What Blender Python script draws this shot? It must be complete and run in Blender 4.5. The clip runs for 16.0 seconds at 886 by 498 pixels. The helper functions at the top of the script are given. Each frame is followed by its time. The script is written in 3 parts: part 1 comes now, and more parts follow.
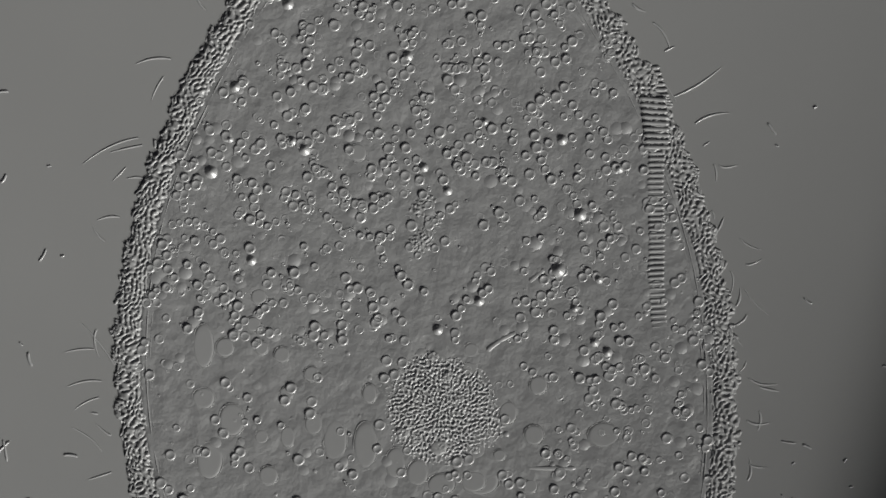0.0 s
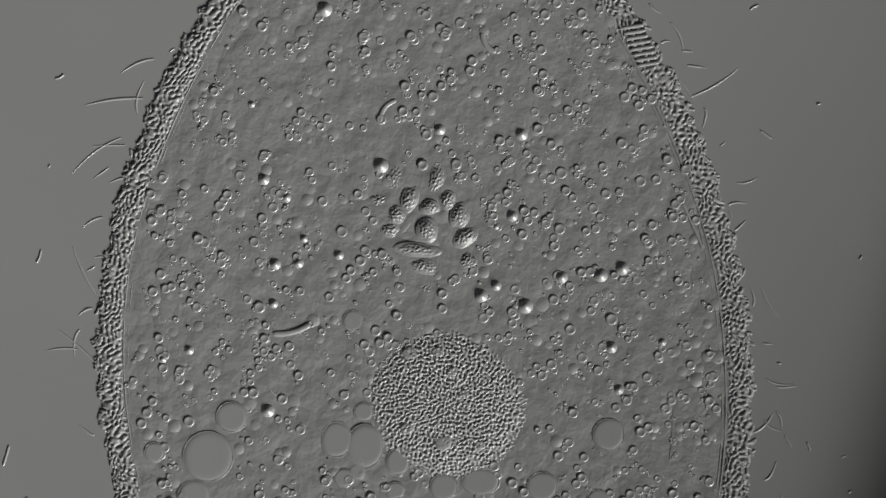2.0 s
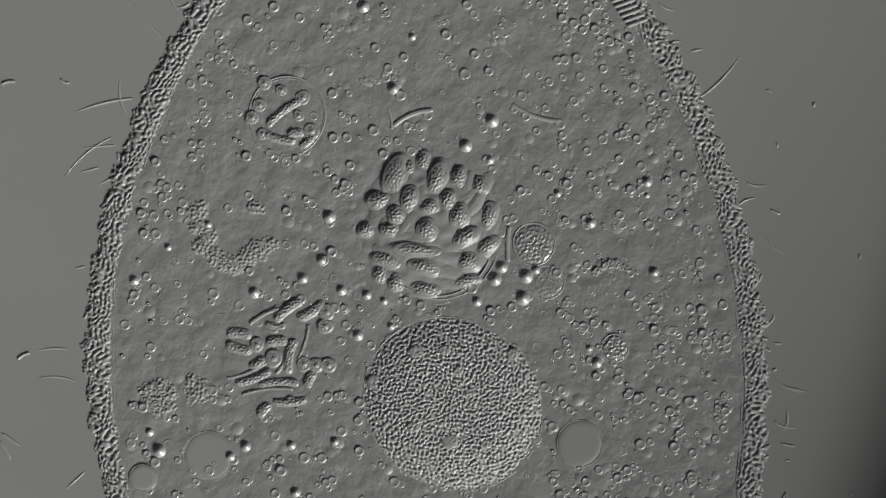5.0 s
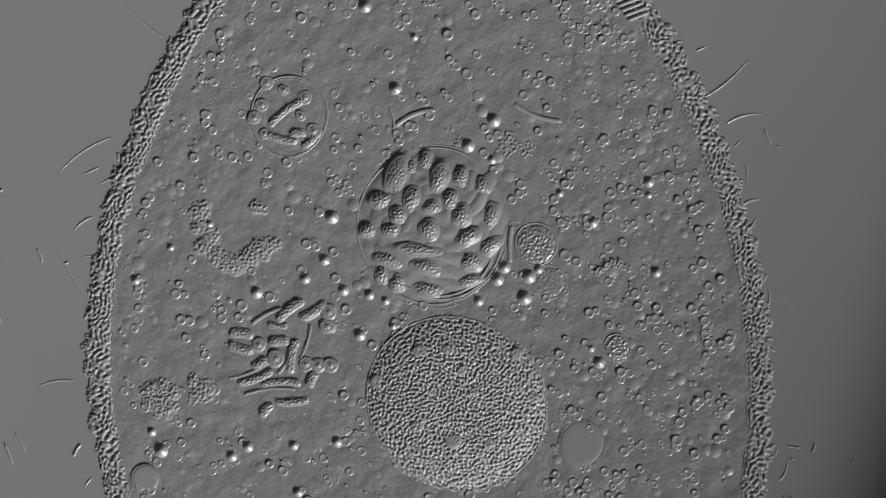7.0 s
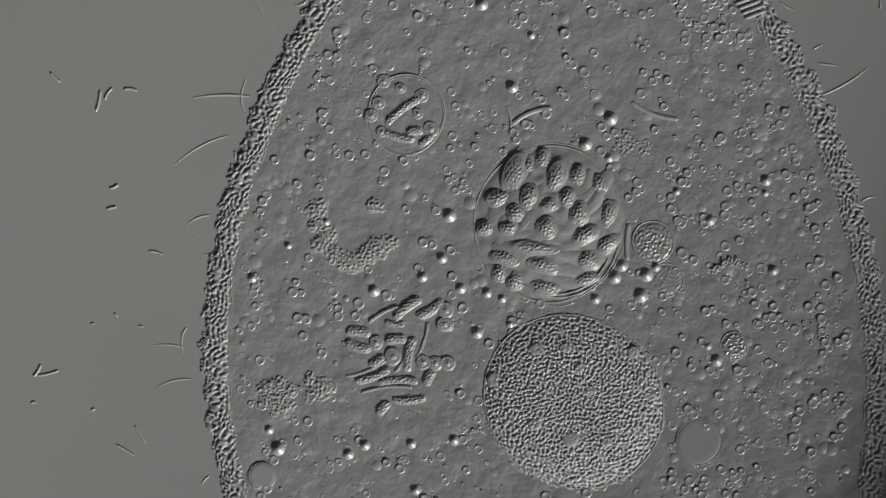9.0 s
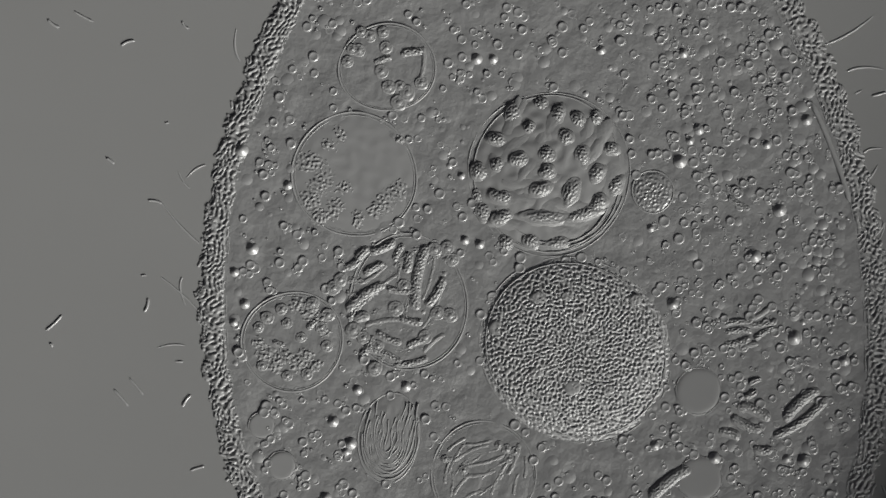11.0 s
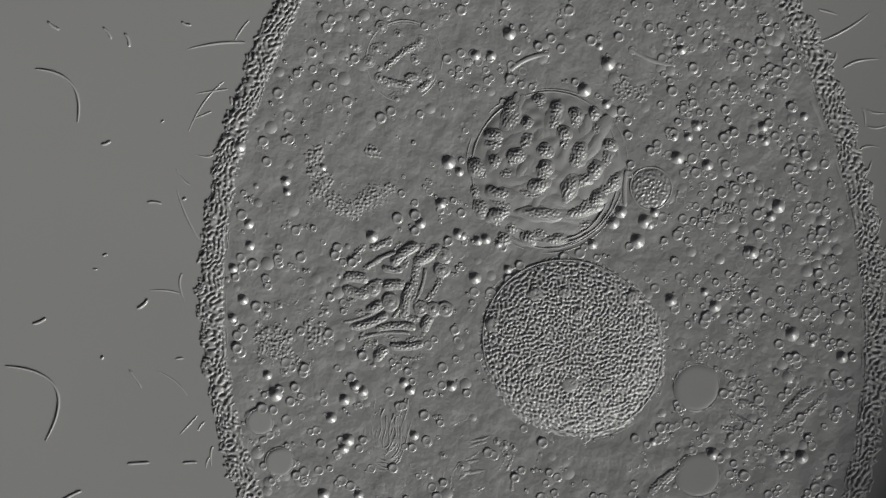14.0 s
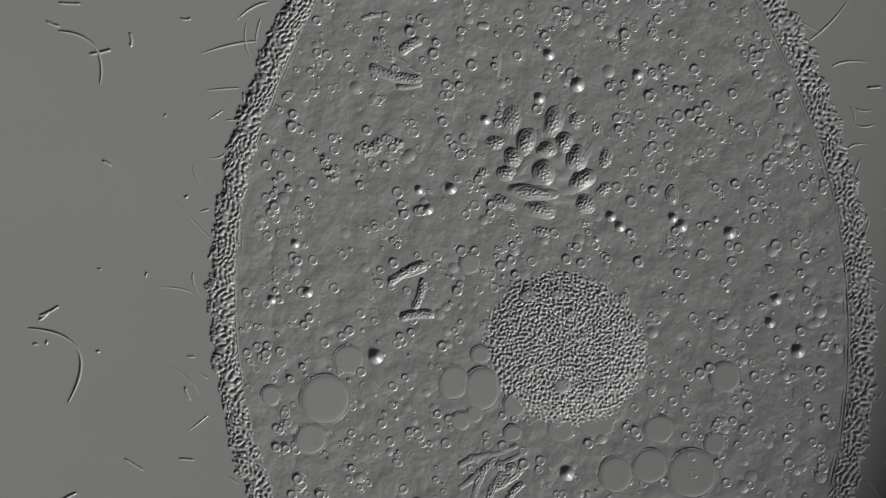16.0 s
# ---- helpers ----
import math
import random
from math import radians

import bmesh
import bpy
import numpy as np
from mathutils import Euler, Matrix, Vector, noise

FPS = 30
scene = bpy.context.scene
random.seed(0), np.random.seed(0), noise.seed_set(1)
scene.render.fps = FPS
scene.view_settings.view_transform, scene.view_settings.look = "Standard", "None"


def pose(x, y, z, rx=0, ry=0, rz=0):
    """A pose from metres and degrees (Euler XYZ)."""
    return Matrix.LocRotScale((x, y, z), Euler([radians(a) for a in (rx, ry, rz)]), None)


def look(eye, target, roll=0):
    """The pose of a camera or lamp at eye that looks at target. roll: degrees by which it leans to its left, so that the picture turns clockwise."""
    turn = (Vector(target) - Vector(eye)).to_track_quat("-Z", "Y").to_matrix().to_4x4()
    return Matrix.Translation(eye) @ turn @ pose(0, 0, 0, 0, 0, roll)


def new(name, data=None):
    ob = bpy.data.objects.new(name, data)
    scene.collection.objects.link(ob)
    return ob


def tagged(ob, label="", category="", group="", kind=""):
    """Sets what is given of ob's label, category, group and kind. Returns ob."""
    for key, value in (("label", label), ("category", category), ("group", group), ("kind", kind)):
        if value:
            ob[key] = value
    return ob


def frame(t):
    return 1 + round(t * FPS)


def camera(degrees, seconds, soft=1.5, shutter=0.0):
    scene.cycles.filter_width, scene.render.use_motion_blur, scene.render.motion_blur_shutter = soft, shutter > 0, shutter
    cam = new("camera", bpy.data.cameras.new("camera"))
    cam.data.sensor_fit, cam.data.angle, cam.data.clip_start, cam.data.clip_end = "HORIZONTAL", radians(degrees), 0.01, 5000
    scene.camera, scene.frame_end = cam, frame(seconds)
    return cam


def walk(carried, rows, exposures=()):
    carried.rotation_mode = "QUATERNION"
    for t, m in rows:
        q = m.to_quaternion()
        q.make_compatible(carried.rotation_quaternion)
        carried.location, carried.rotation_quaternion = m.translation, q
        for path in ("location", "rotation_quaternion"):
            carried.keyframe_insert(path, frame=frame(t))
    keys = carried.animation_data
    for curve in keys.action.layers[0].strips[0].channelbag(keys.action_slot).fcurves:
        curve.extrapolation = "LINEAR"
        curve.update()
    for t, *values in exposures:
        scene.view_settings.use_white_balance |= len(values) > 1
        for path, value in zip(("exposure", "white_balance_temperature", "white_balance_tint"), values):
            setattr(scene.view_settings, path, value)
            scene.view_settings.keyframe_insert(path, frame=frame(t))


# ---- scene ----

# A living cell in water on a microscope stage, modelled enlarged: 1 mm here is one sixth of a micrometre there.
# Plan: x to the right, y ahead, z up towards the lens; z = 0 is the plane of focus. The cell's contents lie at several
# depths; as the stage is focused through the cell each thing rises into that plane and leaves it again.
MM = 0.001


def P(px, py):
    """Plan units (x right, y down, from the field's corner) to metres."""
    return (px - 784) * MM, (441 - py) * MM


# ---- camera ----
cam = camera(20.0, 16.0, soft=1.5)
HIGH = 0.784 / math.tan(radians(10.0))
PAN = [(0, 2, 0), (4.2, 2, 0), (6.6, 2, 0), (6.95, 1, 0), (7.2, -32, 0), (7.5, -108.5, 1), (7.8, -166, 2.5), (8.0, -189, 3), (8.25, -202, 3),
       (8.5, -207, 3), (9.2, -209, 4), (9.35, -209, 16), (9.5, -209, 36), (10.0, -209, 73), (10.2, -209, 83), (10.7, -208.5, 91), (11.5, -208, 95), (12.5, -208, 97),
       (13.0, -206, 99), (14.0, -205, 99), (16.0, -205, 101)]
walk(cam, [(t, pose(x * MM, -y * MM, HIGH)) for t, x, y in PAN])

# ---- light: the condenser's oblique lamp, off centre, and a weak even surround ----
world = bpy.data.worlds.new("world")
scene.world = world
world.use_nodes = True
world.node_tree.nodes["Background"].inputs[0].default_value = (0.92, 0.92, 1.15, 1)
world.node_tree.nodes["Background"].inputs[1].default_value = 0.03
lamp = bpy.data.lights.new("condenser_lamp", "AREA")
lamp.shape, lamp.size, lamp.energy = "DISK", 19.5, 64500
lamp.color = (1.0, 0.995, 0.955)
RISE = radians(25)
lamp_ob = new("condenser_lamp", lamp)
lamp_ob.matrix_world = look(60 * Vector((0.62 * math.cos(RISE), -0.785 * math.cos(RISE), math.sin(RISE))), (0, 0, 0))


# ---- materials ----
def stuff_material(name, colour, rough=0.5, gloss=0.3, coarse=40, fine=160, bump=0.25, vary=0.12, ior=1.7):
    m = bpy.data.materials.new(name)
    m.use_nodes = True
    nt = m.node_tree
    b = nt.nodes["Principled BSDF"]
    at = nt.nodes.new("ShaderNodeTexCoord")
    place = nt.nodes.new("ShaderNodeMapping")
    place.inputs["Rotation"].default_value = (0.6, 0.45, 0.9)
    nt.links.new(at.outputs["Object"], place.inputs["Vector"])
    big, small = nt.nodes.new("ShaderNodeTexNoise"), nt.nodes.new("ShaderNodeTexNoise")
    for n, scale in ((big, coarse), (small, fine)):
        n.inputs["Scale"].default_value = scale
        n.inputs["Detail"].default_value = 3
        nt.links.new(place.outputs["Vector"], n.inputs["Vector"])
    mix = nt.nodes.new("ShaderNodeMix")
    mix.data_type = "RGBA"
    mix.inputs[6].default_value = (*[c * (1 - vary) for c in colour], 1)
    mix.inputs[7].default_value = (*[c * (1 + vary) for c in colour], 1)
    nt.links.new(big.outputs["Fac"], mix.inputs["Factor"])
    nt.links.new(mix.outputs[2], b.inputs["Base Color"])
    b.inputs["Roughness"].default_value, b.inputs["Specular IOR Level"].default_value = rough, gloss
    b.inputs["IOR"].default_value = ior
    if bump:
        both = nt.nodes.new("ShaderNodeMath")
        both.operation = "MULTIPLY_ADD"
        both.inputs[1].default_value = coarse / fine
        nt.links.new(small.outputs["Fac"], both.inputs[0])
        nt.links.new(big.outputs["Fac"], both.inputs[2])
        bp = nt.nodes.new("ShaderNodeBump")
        bp.inputs["Strength"].default_value, bp.inputs["Distance"].default_value = bump, 0.02
        nt.links.new(both.outputs[0], bp.inputs["Height"])
        nt.links.new(bp.outputs["Normal"], b.inputs["Normal"])
    return m


WATER = stuff_material("water", (0.232, 0.232, 0.230), 0.6, 0.1, 3, 30, 0.02, 0.04)
CYTOPLASM = stuff_material("cytoplasm", (0.22, 0.22, 0.22), 0.4, 0.8, 45, 150, 0.15, 0.06, 1.8)
VESICLE = stuff_material("vesicle_matter", (0.25, 0.25, 0.25), 0.42, 0.9, 50, 170, 0.05, 0.06, 1.8)
CHROMATIN = stuff_material("chromatin", (0.35, 0.35, 0.35), 0.45, 0.55, 60, 300, 0.1, 0.08, 1.7)
GRANULAR = stuff_material("granular_matter", (0.27, 0.27, 0.27), 0.48, 0.4, 60, 300, 0.1, 0.08, 1.8)
MEMBRANE = stuff_material("membrane", (0.27, 0.27, 0.27), 0.42, 0.5, 60, 300, 0.05, 0.06)
REMAINS = stuff_material("digested_remains", (0.24, 0.24, 0.24), 0.55, 0.4, 60, 300, 0.1, 0.1)
CLEAR = stuff_material("vacuole_fluid", (0.238, 0.238, 0.238), 0.5, 0.3, 20, 120, 0.02, 0.03)
LIPID = stuff_material("lipid", (0.31, 0.31, 0.31), 0.46, 0.7, 60, 300, 0.0, 0.03, 1.9)
ALGA = stuff_material("algal_matter", (0.23, 0.23, 0.23), 0.46, 0.55, 80, 320, 0.08, 0.08)
HAIR = stuff_material("cilium_matter", (0.32, 0.32, 0.32), 0.35, 0.7, 60, 300, 0.0, 0.05)
SOOT = stuff_material("soot", (0.02, 0.02, 0.02), 0.8, 0.1, 60, 300, 0.0, 0.05)


# ---- shapes ----
def labyrinth(seed, narrow=0.42, sharp=1.8, n=512, lean=0.0, full=0.0):
    """A square, endless field of winding grains, ten cells from grain to grain; lean above 0 draws them out
    along x, full above 0 makes the grains wide and the gaps between them narrow."""
    rng = np.random.default_rng(seed)
    kx, ky = np.meshgrid(np.fft.fftfreq(n), np.fft.fftfreq(n))
    k = np.hypot(kx, ky)
    f = np.fft.fft2(rng.standard_normal((n, n))) * np.exp(-(((k - 0.1) / (narrow * 0.1)) ** 2)) * (np.abs(ky) / (k + 1e-9)) ** lean
    v = np.real(np.fft.ifft2(f))
    return np.tanh(sharp * (v / v.std() + full))


GRAINS = labyrinth(3)
CLODS = labyrinth(8, 0.6, 1.0)
DOTS = np.clip(np.tanh(1.6 * (np.arctanh(np.clip(labyrinth(17, 0.5, 0.5), -0.99, 0.99)) / 0.5 - 0.15)), -0.35, 1)
RODS = labyrinth(5, 0.36, 1.6, 512, 0.35, 0.55)
PACKED = labyrinth(23, 0.5, 1.4, 512, 0.0, 0.55)


def grain(field, x, y, step):
    """The field's height at plan points x, y (mm), for grains that are step mm apart, smoothly interpolated."""
    n = len(field)
    u, v = np.asarray(x) / step * 10, np.asarray(y) / step * 10
    i, j = np.floor(u).astype(int), np.floor(v).astype(int)
    weights = lambda q: ((1 - q) ** 3 / 6, (3 * q ** 3 - 6 * q ** 2 + 4) / 6, (-3 * q ** 3 + 3 * q ** 2 + 3 * q + 1) / 6, q ** 3 / 6)
    across, down = weights(u - i), weights(v - j)
    return sum(down[q] * sum(across[p] * field[(j + q - 1) % n, (i + p - 1) % n] for p in range(4)) for q in range(4))


def mesh_from(name, verts, faces, material):
    me = bpy.data.meshes.new(name)
    me.from_pydata(verts.tolist() if hasattr(verts, "tolist") else verts, [], faces)
    me.polygons.foreach_set("use_smooth", [True] * len(me.polygons))
    me.materials.append(material)
    me.update()
    return me


def grid_mesh(name, xyz, material, wrap=False):
    """A sheet over an array of rows and columns of points, in mm; wrap joins the last column to the first."""
    r, c = xyz.shape[:2]
    idx = np.arange(r * c).reshape(r, c)
    nxt = np.roll(idx, -1, 1) if wrap else idx[:, 1:]
    cur = idx if wrap else idx[:, :-1]
    quads = np.stack([cur[:-1], nxt[:-1], nxt[1:], cur[1:]], -1).reshape(-1, 4)
    return mesh_from(name, xyz.reshape(-1, 3) * MM, quads.tolist(), material)


def dome_points(a, b, h, power, rings, segs, over=1.15, rough=0.0, field=None, step=10.0, turn=0.0, seed=0, wobble=0.03, hollow=0.0):
    """A low dome of half-axes a, b and height h in mm; a higher power makes it flatter on top; rough is the grains' height."""
    rho = np.concatenate([[0.001], np.linspace(0, over, rings)[1:]])[:, None]
    th = np.linspace(0, 2 * np.pi, segs, endpoint=False)[None, :]
    rng = np.random.default_rng(seed)
    ph = rng.uniform(0, 6.28, 3)
    out = 1 + wobble * (np.sin(2 * th + ph[0]) + 0.7 * np.sin(3 * th + ph[1]) + 0.4 * np.sin(5 * th + ph[2]))
    x, y = a * rho * np.cos(th) * out, b * rho * np.sin(th) * out
    z = h * (1 - rho ** power) + 0 * th - hollow * np.clip(1 - (rho / 0.85) ** 4, 0, 1)
    if rough:
        off = rng.uniform(0, 400, 2)
        z = z + rough * grain(field, x + off[0], y + off[1], step) * np.clip((1.08 - rho) * 6, 0, 1)
    c, s = math.cos(turn), math.sin(turn)
    return np.stack([x * c - y * s, x * s + y * c, z], -1)


def ring_points(a, b, thick, high, segs=96, turn=0.0, seed=0, wobble=0.015):
    """A rounded ridge round an oval, in mm."""
    th = np.linspace(0, 2 * np.pi, segs, endpoint=False)[:, None]
    k = np.linspace(0, 2 * np.pi, 8, endpoint=False)[None, :]
    rng = np.random.default_rng(seed)
    ph = rng.uniform(0, 6.28, 2)
    out = 1 + wobble * (np.sin(2 * th + ph[0]) + np.sin(3 * th + ph[1]))
    w = thick * np.cos(k)
    x, y, z = (a * out + w) * np.cos(th), (b * out + w) * np.sin(th), high * np.sin(k) + 0 * th
    c, s = math.cos(turn), math.sin(turn)
    pts = np.stack([x * c - y * s, x * s + y * c, z], -1)
    return np.concatenate([pts, pts[:1]], 0)


def tube_points(path, radius, sides=8, flat=1.0):
    """A tube along a path of plan points in mm (x, y, z), with rounded, tapering ends by the list of radii."""
    path, radius = np.asarray(path, float), np.asarray(radius, float)
    d = np.gradient(path, axis=0)
    d /= np.linalg.norm(d, axis=1)[:, None] + 1e-9
    side = np.stack([-d[:, 1], d[:, 0], 0 * d[:, 0]], -1)
    k = np.linspace(0, 2 * np.pi, sides, endpoint=False)
    up = np.array([0, 0, 1.0])
    return path[:, None, :] + radius[:, None, None] * (np.cos(k)[None, :, None] * side[:, None, :] + flat * np.sin(k)[None, :, None] * up)


def rod_points(length, width, bend=0.0, n=14, flat=0.8, grainy=0.0, seed=0, sides=10):
    """A round-ended rod of that length and width (mm) along x, bent sideways by bend mm."""
    t = np.linspace(-1, 1, n)
    half, r = length / 2, width / 2
    x = t * half
    cap = np.clip((half - np.abs(x)) / r, 0, 1)
    rad = r * np.sqrt(np.clip(1 - (1 - cap) ** 2, 0.02, 1))
    pts = tube_points(np.stack([x, bend * (1 - t ** 2), 0 * x], -1), rad, sides, flat)
    if grainy:
        off = np.random.default_rng(seed).uniform(0, 400, 2)
        pts[..., 2] += grainy * grain(GRAINS, pts[..., 0] + off[0], pts[..., 1] + off[1], 7.0) * (pts[..., 2] > 0)
    return pts


def capsule_points(length, width, high, bend=0.0, grainy=0.0, seed=0):
    """The upper side of a round-ended cell with a clear rim and a grainy middle, in mm, along x."""
    r, half = width / 2, length / 2
    x = np.linspace(-half - 0.2 * r, half + 0.2 * r, max(16, int(length / 1.6)))[:, None]
    v = np.linspace(-1.2, 1.2, 17)[None, :]
    d = np.minimum(np.hypot(v, np.clip((np.abs(x) - half + r) / r, 0, None)), 1.3)
    off = np.random.default_rng(seed).uniform(0, 400, 2)
    z = high * (1 - d ** 2.4) + 0.45 * np.exp(-((d - 0.93) / 0.1) ** 2)
    if grainy:
        z = z + grainy * grain(GRAINS, x + off[0], v * r + off[1], 5.2) * np.clip((0.85 - d) * 5, 0, 1)
    return np.stack([x + 0 * v, v * r + bend * (1 - (x / half) ** 2), z], -1)


def part(name, mesh, parent, label="", at=(0, 0, 0), turn=0.0):
    ob = new(name, mesh)
    ob.parent = parent
    ob.matrix_basis = pose(at[0] * MM, at[1] * MM, at[2] * MM, 0, 0, turn)
    return tagged(ob, label) if label else ob


# ---- depth: how far the focus has gone into the cell, in steps of one level ----
FOCUS = [(0, 0), (0.25, 0.1), (0.5, 0.3), (0.75, 0.72), (1.0, 1.0), (2.4, 1.03), (2.6, 1.2), (2.8, 1.45), (3.0, 1.7), (3.25, 1.87), (3.5, 2.0), (4.0, 2.2),
         (4.4, 2.4), (5.2, 2.75), (6.2, 3.0), (9.2, 3.0), (9.6, 3.1), (10.0, 3.3), (10.5, 3.5), (11.2, 3.75), (12.2, 4.0), (13.0, 4.0), (13.3, 3.86),
         (13.6, 3.66), (14.0, 3.38), (14.4, 3.02), (14.8, 2.4), (15.2, 2.0), (15.6, 1.72), (16.0, 1.5)]
MOVES = []


def focus(t):
    return float(np.interp(t, [f[0] for f in FOCUS], [f[1] for f in FOCUS]))


def rises(ob, x, y, heights, shift=(), turn=0.0, drift=()):
    """Note how a thing moves: heights are rows of (level, mm above the plane of focus); shift rows of (level, x, y, degrees);
    drift rows of (seconds, x, y), in plan units."""
    MOVES.append((ob, x, y, heights, shift, turn, drift))
    return ob


def around(d, wide=0.3, top=0.0, deep=30.0, rate=15.0):
    """Heights of a thing that lies at level d: top mm up there, within wide levels, and sinking away on both sides."""
    run = deep / rate
    return [(d - wide - run, top - deep), (d - wide, top), (d + wide, top), (d + wide + run, top - deep)]


# ---- water and the cell's body ----
def ends(y):
    """How the cell's half-width closes towards its two ends."""
    return np.sqrt(np.clip(1 - np.abs((np.asarray(y, float) - 590) / 830) ** 14, 0.0, 1))


def outer_left(y):
    return 760 + (150 + np.where(y < 630, 4.9e-4, 5.8e-4) * (y - 630) ** 2 - 760) * ends(y)


def outer_right(y):
    return 760 + (1362 - np.where(y < 700, 4.35e-4, 5.0e-4) * (y - 700) ** 2 - 760) * ends(y)


def block(name, outline, top, bottom, material):
    """A slab with the outline's plan (mm) between two heights."""
    n = len(outline)
    v = [(x * MM, y * MM, z * MM) for z in (bottom, top) for x, y in outline]
    f = [tuple(range(n - 1, -1, -1)), tuple(range(n, 2 * n))] + [(i, (i + 1) % n, n + (i + 1) % n, n + i) for i in range(n)]
    me = bpy.data.meshes.new(name)
    me.from_pydata(v, [], f)
    me.materials.append(material)
    me.update()
    return new(name, me)


RIND_RELIEF = 2.3
# Distance, height and turn of the unseen light-blocking walls.
WALL_AT, WALL_H = 2.92, 1.10
WALL_TURN = pose(0, 0, 0, 0, 0, -33)
water = block("water", [(-4600, -4400), (4400, -4400), (4400, 4400), (-4600, 4400)], -3.6, -110, WATER)
tagged(water, "smooth grey still water round the cell", "water", kind="structure")


# Unseen black slabs added to block the lamp and darken the lower right.
LIGHT_BLOCKERS = []
# A low one nearer in deepens the shade along the right edge.
BLADE = pose(0, 0, 0, 0, 0, -20) @ pose(1.36, 0, 0, 0, 0, -90)
blade = block("light_blocking_blade", [(-1100, 0), (1100, 0), (1100, 40), (-1100, 40)], 350, -3.4, SOOT)
tagged(blade, "low black slab added out of view to shade the right edge", "wall", kind="structure")
LIGHT_BLOCKERS.append((blade, BLADE))
# The added wall at WALL_AT dims the field; the others close the ring.
for along, across, length, turn in ((WALL_AT, 0, 2.6, -90), (-2.2, 0, 2.6, 90), (0.315, 2.6, 2.515, 0), (0.315, -2.6, 2.515, 180)):
    blocker_wall = block("light_blocking_wall", [(-1000 * length, 0), (1000 * length, 0), (1000 * length, 60), (-1000 * length, 60)], WALL_H * 1000, -3.4, SOOT)
    tagged(blocker_wall, "plain black wall added out of view, in a ring that dims the lamp", "wall", kind="structure")
    LIGHT_BLOCKERS.append((blocker_wall, WALL_TURN @ pose(along, across, 0, 0, 0, turn)))


def cell_body():
    """The oval slab of cytoplasm, with a gently uneven top."""
    ys = np.arange(-225, 1406, 4.0)
    mid = 760.0
    left, right = np.minimum(outer_left(ys) + 100, mid - 3), np.maximum(outer_right(ys) - 100, mid + 3)
    u = np.linspace(0, 1, 280)[None, :]
    x = left[:, None] + (right - left)[:, None] * u
    y = ys[:, None] + 0 * u
    edge = np.clip(np.minimum(u, 1 - u) * 20, 0, 1)
    z = -2.6 * (1 - edge) ** 2 + 0.8 * grain(CLODS, x, y, 75) + 0.22 * grain(CLODS, x + 90, y, 26)
    pts = np.stack([x - 784, 441 - y, z], -1)
    skirt_l, skirt_r = pts[:, :1].copy(), pts[:, -1:].copy()
    skirt_l[..., 2] = skirt_r[..., 2] = -108
    pts = np.concatenate([skirt_l, pts, skirt_r], 1)
    base, far = pts[:1].copy(), pts[-1:].copy()
    base[..., 2] = far[..., 2] = -108
    return grid_mesh("cytoplasm", np.concatenate([base, pts, far], 0)[::-1], CYTOPLASM)


tagged(new("cell_body", cell_body()), "large oval grey cell body of finely uneven cytoplasm", "cell", kind="structure")


def cortex(side):
    """One flank of the cell's rind: a band of winding rod-like grains, ragged outside, with loose grains along its edge."""
    ys = np.arange(-226, 1407, 1.5)
    w = np.arange(-10, 84, 1.5)[None, :]
    out = outer_left(ys) if side < 0 else outer_right(ys)
    rag = 4.0 * grain(CLODS, ys, 0 * ys + 40 * side, 46) + 3.0 * grain(CLODS, ys, 0 * ys + 77, 24)
    inward = -side
    d = np.clip(np.gradient(out, ys), -6, 6)
    nx, ny = 1 / np.sqrt(1 + d ** 2), -d / np.sqrt(1 + d ** 2)
    ease = np.clip((30 - w) / 30, 0, 1)
    x = out[:, None] + inward * rag[:, None] * ease + inward * w * nx[:, None]
    y = ys[:, None] + inward * w * ny[:, None]
    along = np.concatenate([[0], np.cumsum(np.hypot(np.diff(out), np.diff(ys)))])[:, None] + 0 * w
    over = w + rag[:, None] * ease + 6 * grain(CLODS, along + 300 * side, w + 50, 70)
    lumps = grain(RODS, along, over, 9.4)
    prof = np.interp(w, [-10, -4, 2, 9, 30, 37, 46, 84], [-9, -4.6, -2.0, -0.6, 0.0, -1.0, -4.5, -8])
    z = prof + RIND_RELIEF * lumps * np.clip((w + 9) / 7, 0, 1) * np.clip((80 - w) / 26, 0.3, 1) + 0.5 * grain(CLODS, x, y, 30)
    base = new("cell_cortex")
    pts = np.stack([x - 784, 441 - y, z], -1)
    if side < 0:
        pts = pts[::-1]
    tagged(part("grain_band", grid_mesh("grain_band", pts, GRANULAR), base, "band of winding grey rod-like grains"), kind="stuff")
    rng = random.Random(31 + side)
    rice = [grid_mesh("grain", rod_points(ln, 5.4, 0.8, 9, 0.6, 0, 0, 8)[:, ::-1], GRANULAR, True) for ln in (9, 12, 16)]
    for k in range(260):
        i = rng.randrange(60, len(ys) - 60)
        depth = rng.uniform(-6, 9)
        slant = math.degrees(math.atan2(-1, float(d[i])))
        part("grain", rng.choice(rice), base, "", (float(out[i] + inward * rag[i] + inward * depth) - 784, 441 - float(ys[i]), float(np.interp(depth, [-6, 0, 9], [-3.6, -2.4, -0.8]))), slant + rng.uniform(-75, 75))
    return base


